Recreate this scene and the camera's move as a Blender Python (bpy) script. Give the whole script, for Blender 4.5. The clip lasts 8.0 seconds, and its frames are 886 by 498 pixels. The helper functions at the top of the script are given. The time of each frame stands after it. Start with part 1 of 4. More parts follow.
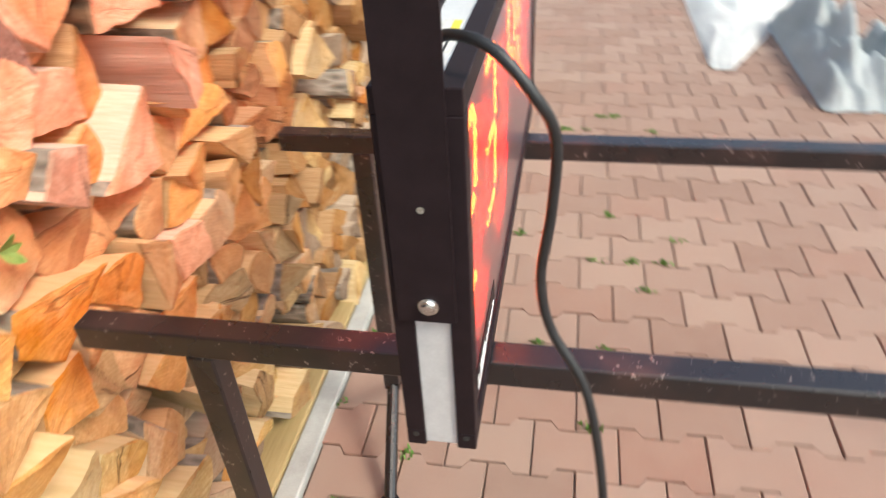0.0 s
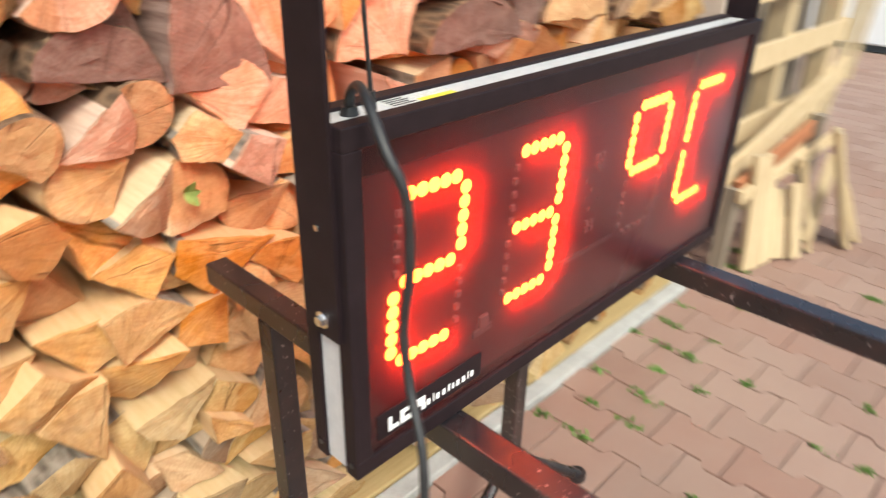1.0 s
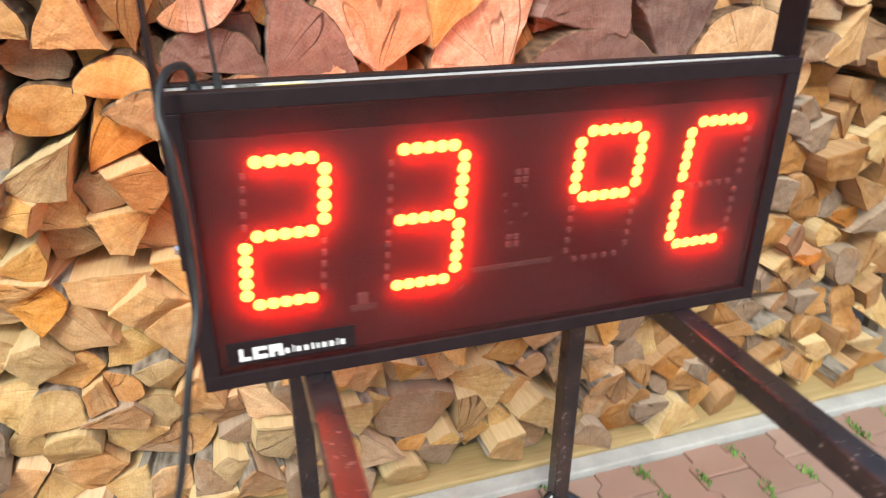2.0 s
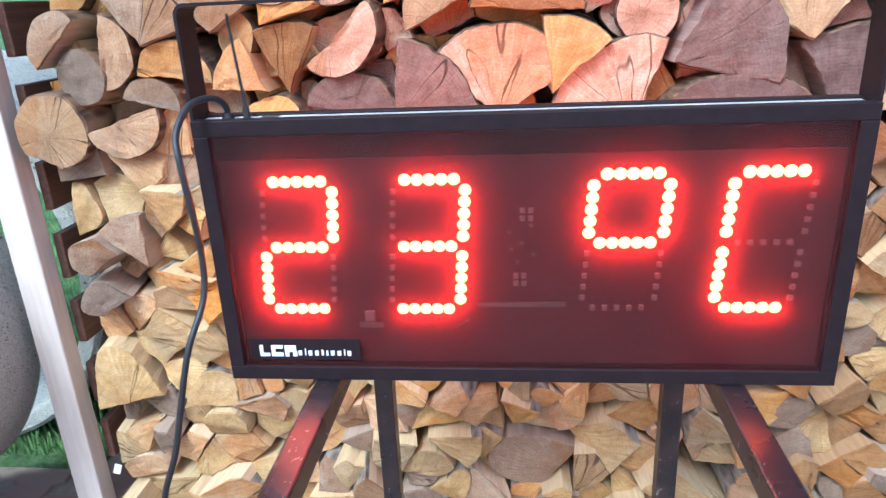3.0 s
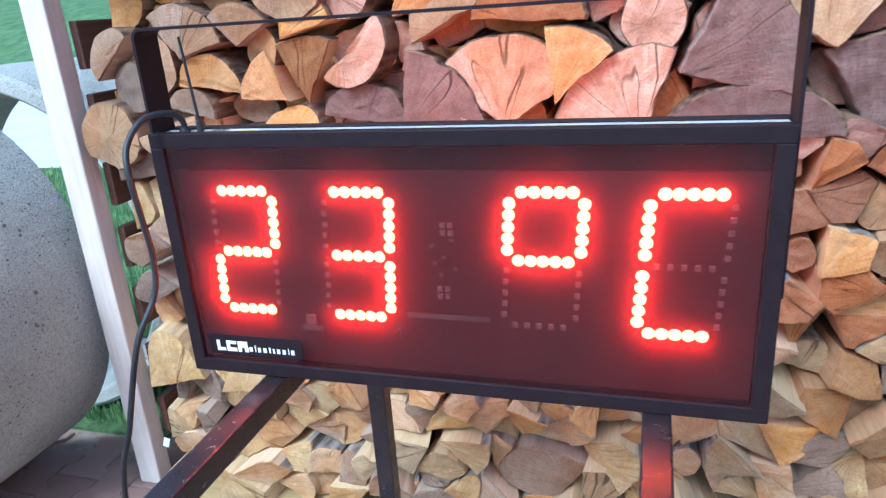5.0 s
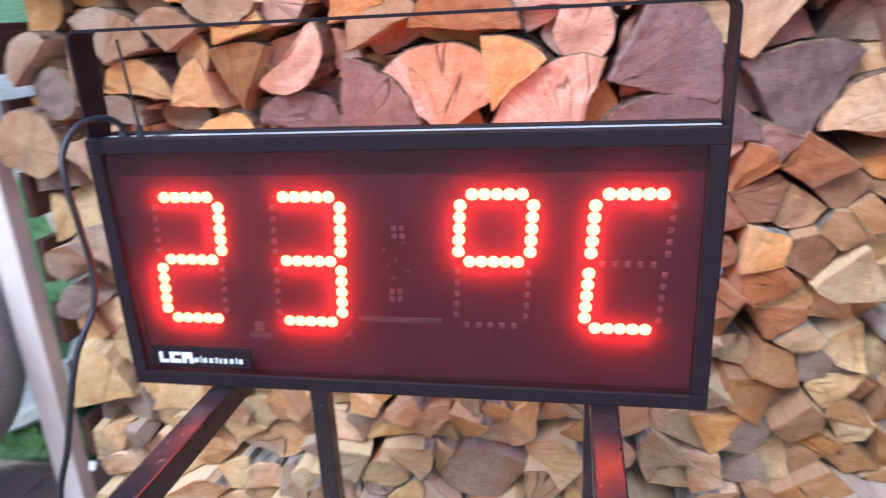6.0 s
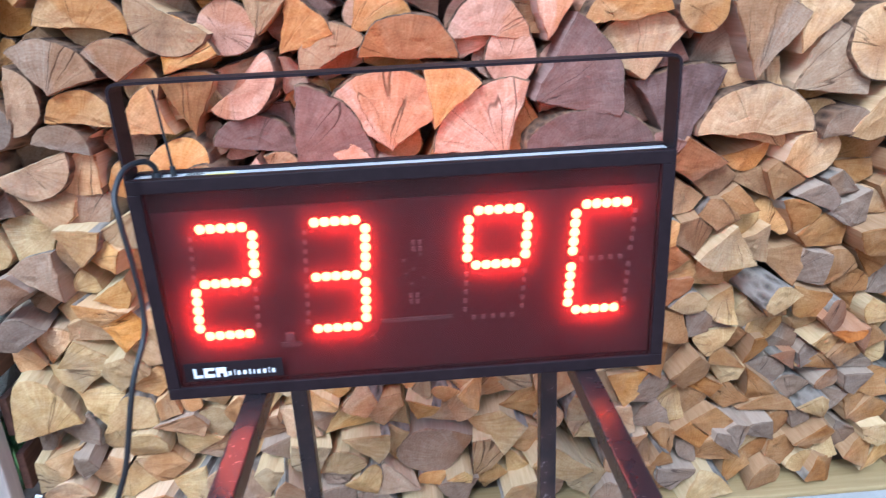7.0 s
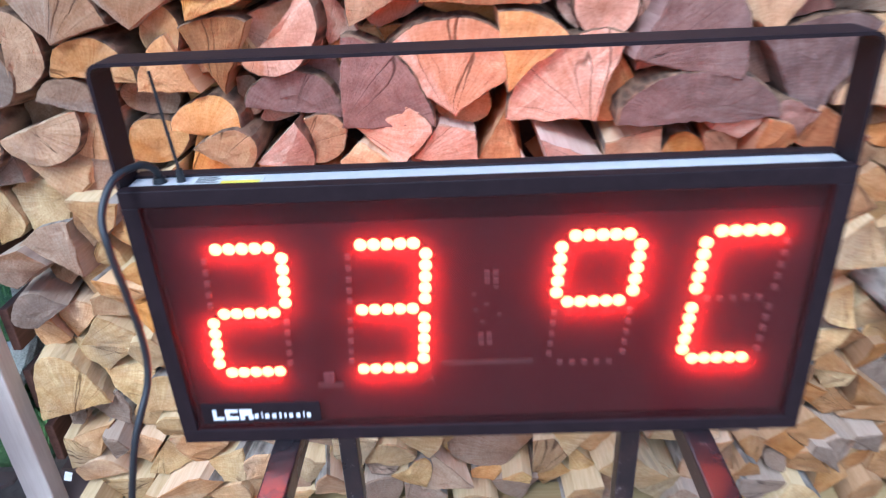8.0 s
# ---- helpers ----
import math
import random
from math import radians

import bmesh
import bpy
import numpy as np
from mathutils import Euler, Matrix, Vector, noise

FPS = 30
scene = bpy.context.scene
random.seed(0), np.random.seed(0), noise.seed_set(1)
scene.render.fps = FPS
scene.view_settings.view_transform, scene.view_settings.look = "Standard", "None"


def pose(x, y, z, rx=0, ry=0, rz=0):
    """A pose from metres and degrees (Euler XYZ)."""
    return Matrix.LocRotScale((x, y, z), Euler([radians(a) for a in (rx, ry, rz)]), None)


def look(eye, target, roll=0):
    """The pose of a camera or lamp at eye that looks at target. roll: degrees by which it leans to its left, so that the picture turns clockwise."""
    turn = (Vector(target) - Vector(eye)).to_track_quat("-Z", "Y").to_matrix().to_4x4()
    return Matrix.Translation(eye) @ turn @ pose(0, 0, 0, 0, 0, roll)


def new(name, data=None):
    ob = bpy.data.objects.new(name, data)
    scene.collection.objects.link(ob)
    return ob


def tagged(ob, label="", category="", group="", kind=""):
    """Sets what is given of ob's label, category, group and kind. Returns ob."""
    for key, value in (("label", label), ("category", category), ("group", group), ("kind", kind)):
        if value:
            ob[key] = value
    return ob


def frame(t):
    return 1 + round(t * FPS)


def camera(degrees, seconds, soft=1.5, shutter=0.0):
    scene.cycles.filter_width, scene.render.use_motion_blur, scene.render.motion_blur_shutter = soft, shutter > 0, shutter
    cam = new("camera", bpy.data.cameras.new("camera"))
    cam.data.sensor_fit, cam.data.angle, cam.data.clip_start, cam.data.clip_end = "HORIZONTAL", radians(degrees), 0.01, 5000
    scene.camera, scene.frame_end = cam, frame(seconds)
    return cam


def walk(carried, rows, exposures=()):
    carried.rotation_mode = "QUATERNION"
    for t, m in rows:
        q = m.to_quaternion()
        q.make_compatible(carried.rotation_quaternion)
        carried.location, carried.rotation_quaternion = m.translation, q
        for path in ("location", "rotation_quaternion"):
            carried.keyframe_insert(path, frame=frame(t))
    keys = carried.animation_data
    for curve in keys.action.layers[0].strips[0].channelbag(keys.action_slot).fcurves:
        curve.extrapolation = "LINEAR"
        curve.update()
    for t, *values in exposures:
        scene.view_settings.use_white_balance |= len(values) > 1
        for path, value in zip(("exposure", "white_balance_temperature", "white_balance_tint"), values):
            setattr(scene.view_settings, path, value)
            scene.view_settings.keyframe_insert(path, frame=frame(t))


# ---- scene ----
cam = camera(65.5, 8.0, soft=1.25, shutter=0.6)
PATH = [
    (0, (-0.42, -0.069, 1.327), (1.185, 0.271, 0.182), -3.6),
    (0.5, (-0.435, -0.235, 1.328), (1.101, 0.545, 0.313), 0.8),
    (1, (-0.307, -0.398, 1.316), (0.983, 0.82, 0.393), 1.4),
    (1.5, (-0.12, -0.592, 1.330), (0.651, 0.996, 0.389), 1.6),
    (1.7, (-0.051, -0.659, 1.321), (0.625, 0.993, 0.419), 0.5),
    (2.8, (0.344, -0.819, 1.289), (0.327, 1.048, 0.572), -0.6),
    (3, (0.396, -0.809, 1.288), (0.185, 1.055, 0.596), -2.7),
    (3.5, (0.461, -0.758, 1.275), (0.198, 1.103, 0.590), -3.6),
    (4, (0.575, -0.735, 1.264), (0.042, 1.067, 0.580), -4.3),
    (4.2, (0.633, -0.731, 1.284), (-0.017, 1.019, 0.566), -4.9),
    (5.3, (0.674, -0.795, 1.297), (0.123, 1.014, 0.647), -3.9),
    (5.5, (0.691, -0.799, 1.296), (0.136, 1.012, 0.654), -4.2),
    (6, (0.624, -0.801, 1.293), (0.267, 1.055, 0.638), -3.0),
    (6.5, (0.489, -0.888, 1.337), (0.524, 1.005, 0.691), -2.6),
    (7, (0.404, -0.975, 1.389), (0.49, 0.897, 0.689), -2.8),
    (7.5, (0.347, -0.902, 1.419), (0.416, 0.933, 0.625), -2.9),
    (8, (0.378, -0.692, 1.430), (0.317, 1.085, 0.515), -2.8),
]
EXPOSURES = [(0.0, 1.18, 6500, 0), (1.7, 1.0, 6400, -1), (2.8, 1.2, 4900, 0), (3.5, 1.22, 4500, -1), (4.0, 1.3, 4080, -8), (4.2, 1.3, 3980, -12), (4.8, 1.15, 4350, -3), (5.5, 0.94, 4620, 3), (6.0, 0.99, 4740, 9), (6.5, 0.90, 4700, 8), (7.0, 0.92, 4550, 3), (7.5, 0.93, 4550, 3), (8.0, 0.92, 4550, 5)]
walk(cam, [(t, look(eye, target, roll)) for t, eye, target, roll in PATH], EXPOSURES)

# ---- world, sun, exposure ----
world = bpy.data.worlds.new("overcast_sky")
scene.world = world
world.use_nodes = True
wn = world.node_tree
sky = wn.nodes.new("ShaderNodeTexSky")
sky.sky_type = "NISHITA"
sky.sun_disc = False
sky.sun_elevation, sky.sun_rotation = radians(52), radians(200)
sky.air_density, sky.dust_density, sky.ozone_density = 1.0, 4.0, 1.0
wn.links.new(sky.outputs[0], wn.nodes["Background"].inputs[0])
wn.nodes["Background"].inputs[1].default_value = 0.13

sun_data = bpy.data.lights.new("sun", "SUN")
sun_data.energy, sun_data.angle, sun_data.color = 1.4, radians(16), (1.0, 0.95, 0.88)
sun = new("sun", sun_data)
sun.matrix_world = look((-1.5, -4.0, 5.5), (0.4, 0.5, 0.6))


# ---- materials ----
def mat(name):
    m = bpy.data.materials.new(name)
    m.use_nodes = True
    nt = m.node_tree
    return m, nt, nt.nodes["Principled BSDF"]


def node(nt, kind, **inputs):
    n = nt.nodes.new("ShaderNode" + kind)
    for key, value in inputs.items():
        n.inputs[key.replace("_", " ")].default_value = value
    return n


def ramp(nt, source, stops):
    r = nt.nodes.new("ShaderNodeValToRGB")
    while len(r.color_ramp.elements) < len(stops):
        r.color_ramp.elements.new(0.5)
    for e, (p, c) in zip(r.color_ramp.elements, stops):
        e.position, e.color = p, (*c, 1) if len(c) == 3 else c
    nt.links.new(source, r.inputs[0])
    return r.outputs[0]


def mix(nt, kind, fac, a, b):
    n = nt.nodes.new("ShaderNodeMix")
    n.data_type, n.blend_type = "RGBA", kind
    for sock, value in ((n.inputs[0], fac), (n.inputs[6], a), (n.inputs[7], b)):
        if hasattr(value, "links"):
            nt.links.new(value, sock)
        elif isinstance(value, tuple):
            sock.default_value = (*value, 1)
        else:
            sock.default_value = value
    return n.outputs[2]


def calc(nt, op, a, b=0.0):
    n = nt.nodes.new("ShaderNodeMath")
    n.operation = op
    for sock, value in ((n.inputs[0], a), (n.inputs[1], b)):
        if hasattr(value, "links"):
            nt.links.new(value, sock)
        else:
            sock.default_value = value
    return n.outputs[0]


def bump(nt, shader, height, strength, distance=0.002):
    b = node(nt, "Bump", Strength=strength, Distance=distance)
    nt.links.new(height, b.inputs["Height"])
    nt.links.new(b.outputs[0], shader.inputs["Normal"])


def noise_at(nt, vec, scale, detail=4.0, rough=0.55):
    n = node(nt, "TexNoise", Scale=scale, Detail=detail, Roughness=rough)
    nt.links.new(vec, n.inputs["Vector"])
    return n.outputs["Fac"]


def end_grain(name, pale, deep, grey):
    """Sawn end of a log: growth rings and radial checks round the pith, saw marks, weather stains."""
    m, nt, sh = mat(name)
    uv = nt.nodes.new("ShaderNodeUVMap")
    uv.uv_map = "grain"
    gen = nt.nodes.new("ShaderNodeTexCoord").outputs["Object"]
    info = nt.nodes.new("ShaderNodeObjectInfo").outputs["Random"]
    isl = nt.nodes.new("ShaderNodeNewGeometry").outputs["Random Per Island"]
    rnd = calc(nt, "FRACT", calc(nt, "ADD", info, calc(nt, "MULTIPLY", isl, 0.35)))
    warp = node(nt, "TexNoise", Scale=14.0, Detail=3.0)
    nt.links.new(gen, warp.inputs["Vector"])
    away = nt.nodes.new("ShaderNodeVectorMath")
    away.operation = "MULTIPLY_ADD"
    nt.links.new(warp.outputs["Color"], away.inputs[0])
    away.inputs[1].default_value = (0.02, 0.02, 0.0)
    nt.links.new(uv.outputs[0], away.inputs[2])
    length = nt.nodes.new("ShaderNodeVectorMath")
    length.operation = "LENGTH"
    nt.links.new(away.outputs[0], length.inputs[0])
    radius = length.outputs["Value"]
    rings = calc(nt, "ADD", calc(nt, "MULTIPLY", calc(nt, "SINE", calc(nt, "MULTIPLY", radius, 900.0)), 0.5), 0.5)
    spin = nt.nodes.new("ShaderNodeTexGradient")
    spin.gradient_type = "RADIAL"
    nt.links.new(away.outputs[0], spin.inputs[0])
    ray = nt.nodes.new("ShaderNodeCombineXYZ")
    nt.links.new(calc(nt, "MULTIPLY", spin.outputs["Fac"], 15.0), ray.inputs[0])
    nt.links.new(calc(nt, "MULTIPLY", radius, 2.2), ray.inputs[1])
    nt.links.new(calc(nt, "MULTIPLY", rnd, 40.0), ray.inputs[2])
    rays = noise_at(nt, ray.outputs[0], 1.0, 1.0)
    line = calc(nt, "ABSOLUTE", calc(nt, "SUBTRACT", rays, 0.5))
    check = ramp(nt, line, [(0.0, (1, 1, 1)), (0.003, (1, 1, 1)), (0.010, (0, 0, 0)), (1.0, (0, 0, 0))])
    check = calc(nt, "MULTIPLY", check, ramp(nt, noise_at(nt, ray.outputs[0], 0.45, 1.0), [(0.50, (0, 0, 0)), (0.58, (1, 1, 1))]))
    big = noise_at(nt, gen, 15.0, 5.0)
    fine = noise_at(nt, gen, 240.0, 3.0, 0.7)
    streak = nt.nodes.new("ShaderNodeMapping")
    streak.inputs["Scale"].default_value = (25, 25, 260)
    streak.inputs["Rotation"].default_value = (0, 0.5, 0)
    nt.links.new(gen, streak.inputs[0])
    saw = noise_at(nt, streak.outputs[0], 1.0, 2.0)
    col = mix(nt, "MIX", ramp(nt, big, [(0.36, (0, 0, 0)), (0.62, (1, 1, 1))]), pale, deep)
    col = mix(nt, "MIX", calc(nt, "MULTIPLY", ramp(nt, noise_at(nt, gen, 9.0, 5.0), [(0.5, (0, 0, 0)), (0.68, (1, 1, 1))]), 0.5), col, grey)
    heart = calc(nt, "MULTIPLY", ramp(nt, calc(nt, "ADD", radius, calc(nt, "MULTIPLY", big, 0.03)), [(0.03, (1, 1, 1)), (0.085, (0, 0, 0))]), calc(nt, "MULTIPLY", rnd, 0.6))
    col = mix(nt, "MULTIPLY", heart, col, (0.80, 0.58, 0.46))
    # damp half of a freshly split end, with a nearly straight border
    lie = calc(nt, "MULTIPLY", calc(nt, "FRACT", calc(nt, "MULTIPLY", rnd, 57.0)), 6.283)
    flat = nt.nodes.new("ShaderNodeSeparateXYZ")
    nt.links.new(away.outputs[0], flat.inputs[0])
    across = calc(nt, "ADD", calc(nt, "MULTIPLY", flat.outputs[0], calc(nt, "COSINE", lie)), calc(nt, "MULTIPLY", flat.outputs[1], calc(nt, "SINE", lie)))
    across = calc(nt, "ADD", across, calc(nt, "MULTIPLY", calc(nt, "SUBTRACT", big, 0.5), 0.05))
    damp = ramp(nt, calc(nt, "ADD", calc(nt, "MULTIPLY", across, 8.0), 0.35), [(0.47, (0, 0, 0)), (0.56, (1, 1, 1))])
    some = ramp(nt, calc(nt, "FRACT", calc(nt, "MULTIPLY", rnd, 23.0)), [(0.45, (0, 0, 0)), (0.55, (1, 1, 1))])
    col = mix(nt, "MULTIPLY", calc(nt, "MULTIPLY", calc(nt, "MULTIPLY", damp, some), 0.55), col, (0.88, 0.66, 0.45))
    col = mix(nt, "MULTIPLY", calc(nt, "MULTIPLY", calc(nt, "MULTIPLY", rings, noise_at(nt, gen, 30.0, 3.0)), 0.2), col, tuple(0.7 * c for c in deep))
    broad = nt.nodes.new("ShaderNodeCombineXYZ")
    nt.links.new(calc(nt, "MULTIPLY", spin.outputs["Fac"], 130.0), broad.inputs[0])
    nt.links.new(calc(nt, "MULTIPLY", radius, 6.0), broad.inputs[1])
    nt.links.new(calc(nt, "MULTIPLY", rnd, 17.0), broad.inputs[2])
    streaks = ramp(nt, noise_at(nt, broad.outputs[0], 1.0, 4.0, 0.7), [(0.32, (0, 0, 0)), (0.68, (1, 1, 1))])
    col = mix(nt, "MULTIPLY", calc(nt, "MULTIPLY", streaks, 0.55), col, (0.68, 0.52, 0.43))
    col = mix(nt, "MULTIPLY", calc(nt, "MULTIPLY", ramp(nt, saw, [(0.4, (0, 0, 0)), (0.62, (1, 1, 1))]), 0.10), col, (0.66, 0.54, 0.43))
    torn = ramp(nt, noise_at(nt, gen, 75.0, 6.0, 0.75), [(0.42, (0, 0, 0)), (0.66, (1, 1, 1))])
    col = mix(nt, "MULTIPLY", calc(nt, "MULTIPLY", torn, 0.36), col, (0.58, 0.44, 0.34))
    col = mix(nt, "MULTIPLY", calc(nt, "MULTIPLY", fine, 0.65), col, (0.66, 0.54, 0.44))
    col = mix(nt, "MULTIPLY", calc(nt, "MULTIPLY", check, 0.72), col, (0.10, 0.06, 0.04))
    # ragged reddish brown darkening towards the edge of the end
    rim = nt.nodes.new("ShaderNodeUVMap")
    rim.uv_map = "rim"
    axes = nt.nodes.new("ShaderNodeSeparateXYZ")
    nt.links.new(rim.outputs[0], axes.inputs[0])
    outer = ramp(nt, calc(nt, "ADD", axes.outputs[0], calc(nt, "MULTIPLY", noise_at(nt, gen, 38.0, 5.0, 0.75), 0.8)), [(1.12, (0, 0, 0)), (1.5, (1, 1, 1))])
    col = mix(nt, "MULTIPLY", calc(nt, "MULTIPLY", outer, 0.7), col, (0.66, 0.45, 0.35))
    hsv = node(nt, "HueSaturation")
    nt.links.new(calc(nt, "ADD", calc(nt, "MULTIPLY", rnd, 0.5), 0.72), hsv.inputs["Value"])
    nt.links.new(calc(nt, "ADD", calc(nt, "MULTIPLY", rnd, 0.2), 0.96), hsv.inputs["Saturation"])
    nt.links.new(col, hsv.inputs["Color"])
    nt.links.new(hsv.outputs[0], sh.inputs["Base Color"])
    sh.inputs["Roughness"].default_value = 0.85
    sh.inputs["Specular IOR Level"].default_value = 0.25
    height = calc(nt, "SUBTRACT", calc(nt, "ADD", calc(nt, "MULTIPLY", streaks, 0.35), calc(nt, "ADD", calc(nt, "MULTIPLY", fine, 0.5), calc(nt, "MULTIPLY", torn, -0.5))), check)
    bump(nt, sh, height, 0.8, 0.004)
    return m


def split_wood(name, pale, deep):
    """Riven side of a log, with fibres along its length."""
    m, nt, sh = mat(name)
    gen = nt.nodes.new("ShaderNodeTexCoord").outputs["Object"]
    mp = nt.nodes.new("ShaderNodeMapping")
    mp.inputs["Scale"].default_value = (160, 6, 160)
    nt.links.new(gen, mp.inputs[0])
    fibre = noise_at(nt, mp.outputs[0], 1.0, 4.0, 0.65)
    stain = noise_at(nt, gen, 13.0, 4.0)
    col = mix(nt, "MIX", ramp(nt, fibre, [(0.3, (0, 0, 0)), (0.7, (1, 1, 1))]), deep, pale)
    col = mix(nt, "MULTIPLY", calc(nt, "MULTIPLY", stain, 0.5), col, (0.55, 0.45, 0.38))
    nt.links.new(col, sh.inputs["Base Color"])
    sh.inputs["Roughness"].default_value = 0.8
    bump(nt, sh, fibre, 0.7, 0.003)
    return m


def bark_material(name, low, middle, high):
    m, nt, sh = mat(name)
    gen = nt.nodes.new("ShaderNodeTexCoord").outputs["Object"]
    mp = nt.nodes.new("ShaderNodeMapping")
    mp.inputs["Scale"].default_value = (55, 16, 55)
    nt.links.new(gen, mp.inputs[0])
    v = node(nt, "TexVoronoi", Scale=1.0)
    nt.links.new(mp.outputs[0], v.inputs["Vector"])
    n = noise_at(nt, gen, 70.0, 5.0, 0.7)
    h = calc(nt, "ADD", v.outputs["Distance"], calc(nt, "MULTIPLY", n, 0.6))
    nt.links.new(ramp(nt, h, [(0.2, low), (0.6, middle), (1.0, high)]), sh.inputs["Base Color"])
    sh.inputs["Roughness"].default_value = 0.95
    bump(nt, sh, h, 1.0, 0.006)
    return m


def surface(name, low, high, scale, rough, metal=0.0, relief=0.2, fine=300.0, distance=0.001, spec=0.5):
    """A painted or cast surface: two colours at a coarse and a fine scale."""
    m, nt, sh = mat(name)
    gen = nt.nodes.new("ShaderNodeTexCoord").outputs["Object"]
    a, b = noise_at(nt, gen, scale, 5.0, 0.6), noise_at(nt, gen, fine, 3.0, 0.7)
    f = calc(nt, "ADD", calc(nt, "MULTIPLY", a, 0.7), calc(nt, "MULTIPLY", b, 0.3))
    nt.links.new(ramp(nt, f, [(0.35, low), (0.65, high)]), sh.inputs["Base Color"])
    sh.inputs["Roughness"].default_value, sh.inputs["Metallic"].default_value = rough, metal
    sh.inputs["Specular IOR Level"].default_value = spec
    bump(nt, sh, b, relief, distance)
    return m


def plank_wood(name, pale, deep, along, rough=0.8):
    m, nt, sh = mat(name)
    gen = nt.nodes.new("ShaderNodeTexCoord").outputs["Object"]
    info = nt.nodes.new("ShaderNodeObjectInfo").outputs["Random"]
    mp = nt.nodes.new("ShaderNodeMapping")
    mp.inputs["Scale"].default_value = tuple(5 if i == along else 90 for i in range(3))
    nt.links.new(gen, mp.inputs[0])
    g = noise_at(nt, mp.outputs[0], 1.0, 4.0, 0.6)
    s = noise_at(nt, gen, 9.0, 4.0)
    col = mix(nt, "MIX", ramp(nt, g, [(0.3, (0, 0, 0)), (0.7, (1, 1, 1))]), deep, pale)
    col = mix(nt, "MULTIPLY", calc(nt, "MULTIPLY", s, 0.6), col, (0.6, 0.55, 0.5))
    hsv = node(nt, "HueSaturation")
    nt.links.new(calc(nt, "ADD", calc(nt, "MULTIPLY", info, 0.3), 0.85), hsv.inputs["Value"])
    nt.links.new(col, hsv.inputs["Color"])
    nt.links.new(hsv.outputs[0], sh.inputs["Base Color"])
    sh.inputs["Roughness"].default_value = rough
    bump(nt, sh, g, 0.5, 0.002)
    return m


def paver_material():
    m, nt, sh = mat("paver_concrete")
    pos = nt.nodes.new("ShaderNodeNewGeometry").outputs["Position"]
    info = nt.nodes.new("ShaderNodeObjectInfo").outputs["Random"]
    isl = nt.nodes.new("ShaderNodeNewGeometry").outputs["Random Per Island"]
    rnd = calc(nt, "FRACT", calc(nt, "ADD", info, isl))
    base = ramp(nt, rnd, [(0.0, (0.235, 0.13, 0.097)), (0.4, (0.285, 0.172, 0.134)), (0.75, (0.325, 0.21, 0.166)), (1.0, (0.27, 0.138, 0.102))])
    grit, stain = noise_at(nt, pos, 420.0, 3.0, 0.8), noise_at(nt, pos, 7.0, 5.0)
    col = mix(nt, "MIX", calc(nt, "MULTIPLY", stain, 0.5), base, (0.36, 0.275, 0.22))
    col = mix(nt, "MULTIPLY", calc(nt, "MULTIPLY", grit, 0.5), col, (0.6, 0.55, 0.5))
    nt.links.new(col, sh.inputs["Base Color"])
    sh.inputs["Roughness"].default_value = 0.88
    bump(nt, sh, grit, 0.5, 0.002)
    return m


def tube_paint():
    """Glossy black enamel on the stand's steel tube, with chips and pale specks."""
    m, nt, sh = mat("black_enamel")
    gen = nt.nodes.new("ShaderNodeTexCoord").outputs["Object"]
    n = noise_at(nt, gen, 95.0, 3.0, 0.75)
    w = noise_at(nt, gen, 9.0, 4.0)
    spots = ramp(nt, calc(nt, "ADD", calc(nt, "MULTIPLY", n, 0.75), calc(nt, "MULTIPLY", w, 0.25)), [(0.615, (0, 0, 0)), (0.64, (1, 1, 1))])
    rust = ramp(nt, w, [(0.5, (0.012, 0.011, 0.013)), (0.75, (0.05, 0.028, 0.024))])
    nt.links.new(mix(nt, "MIX", calc(nt, "MULTIPLY", spots, 0.7), rust, (0.3, 0.27, 0.25)), sh.inputs["Base Color"])
    nt.links.new(ramp(nt, w, [(0.35, (0.24,) * 3), (0.7, (0.38,) * 3)]), sh.inputs["Roughness"])
    sh.inputs["Specular IOR Level"].default_value = 0.65
    bump(nt, sh, n, 0.12, 0.001)
    return m


def glow(name, colour, strength):
    m, nt, sh = mat(name)
    sh.inputs["Base Color"].default_value = (*colour, 1)
    sh.inputs["Emission Color"].default_value = (*colour, 1)
    sh.inputs["Emission Strength"].default_value = strength
    return m


def tinted_acrylic():
    m, nt, sh = mat("smoked_acrylic")
    out = nt.nodes["Material Output"]
    clear = node(nt, "BsdfTransparent")
    clear.inputs[0].default_value = (0.74, 0.6, 0.62, 1)
    shine = node(nt, "BsdfGlossy", Roughness=0.28)
    shine.inputs[0].default_value = (0.9, 0.9, 0.95, 1)
    facing = node(nt, "LayerWeight", Blend=0.5).outputs["Facing"]
    gloss = calc(nt, "ADD", calc(nt, "MULTIPLY", calc(nt, "POWER", facing, 3.2), 0.7), 0.035)
    both = nt.nodes.new("ShaderNodeMixShader")
    nt.links.new(gloss, both.inputs[0])
    nt.links.new(clear.outputs[0], both.inputs[1])
    nt.links.new(shine.outputs[0], both.inputs[2])
    # red diffusion of the acrylic, which also stands in for lens bloom round lamps
    haze = node(nt, "BsdfTranslucent")
    haze.inputs[0].default_value = (1.0, 0.05, 0.04, 1)
    cloudy = node(nt, "MixShader", Fac=0.050)
    nt.links.new(both.outputs[0], cloudy.inputs[1])
    nt.links.new(haze.outputs[0], cloudy.inputs[2])
    nt.links.new(cloudy.outputs[0], out.inputs["Surface"])
    return m


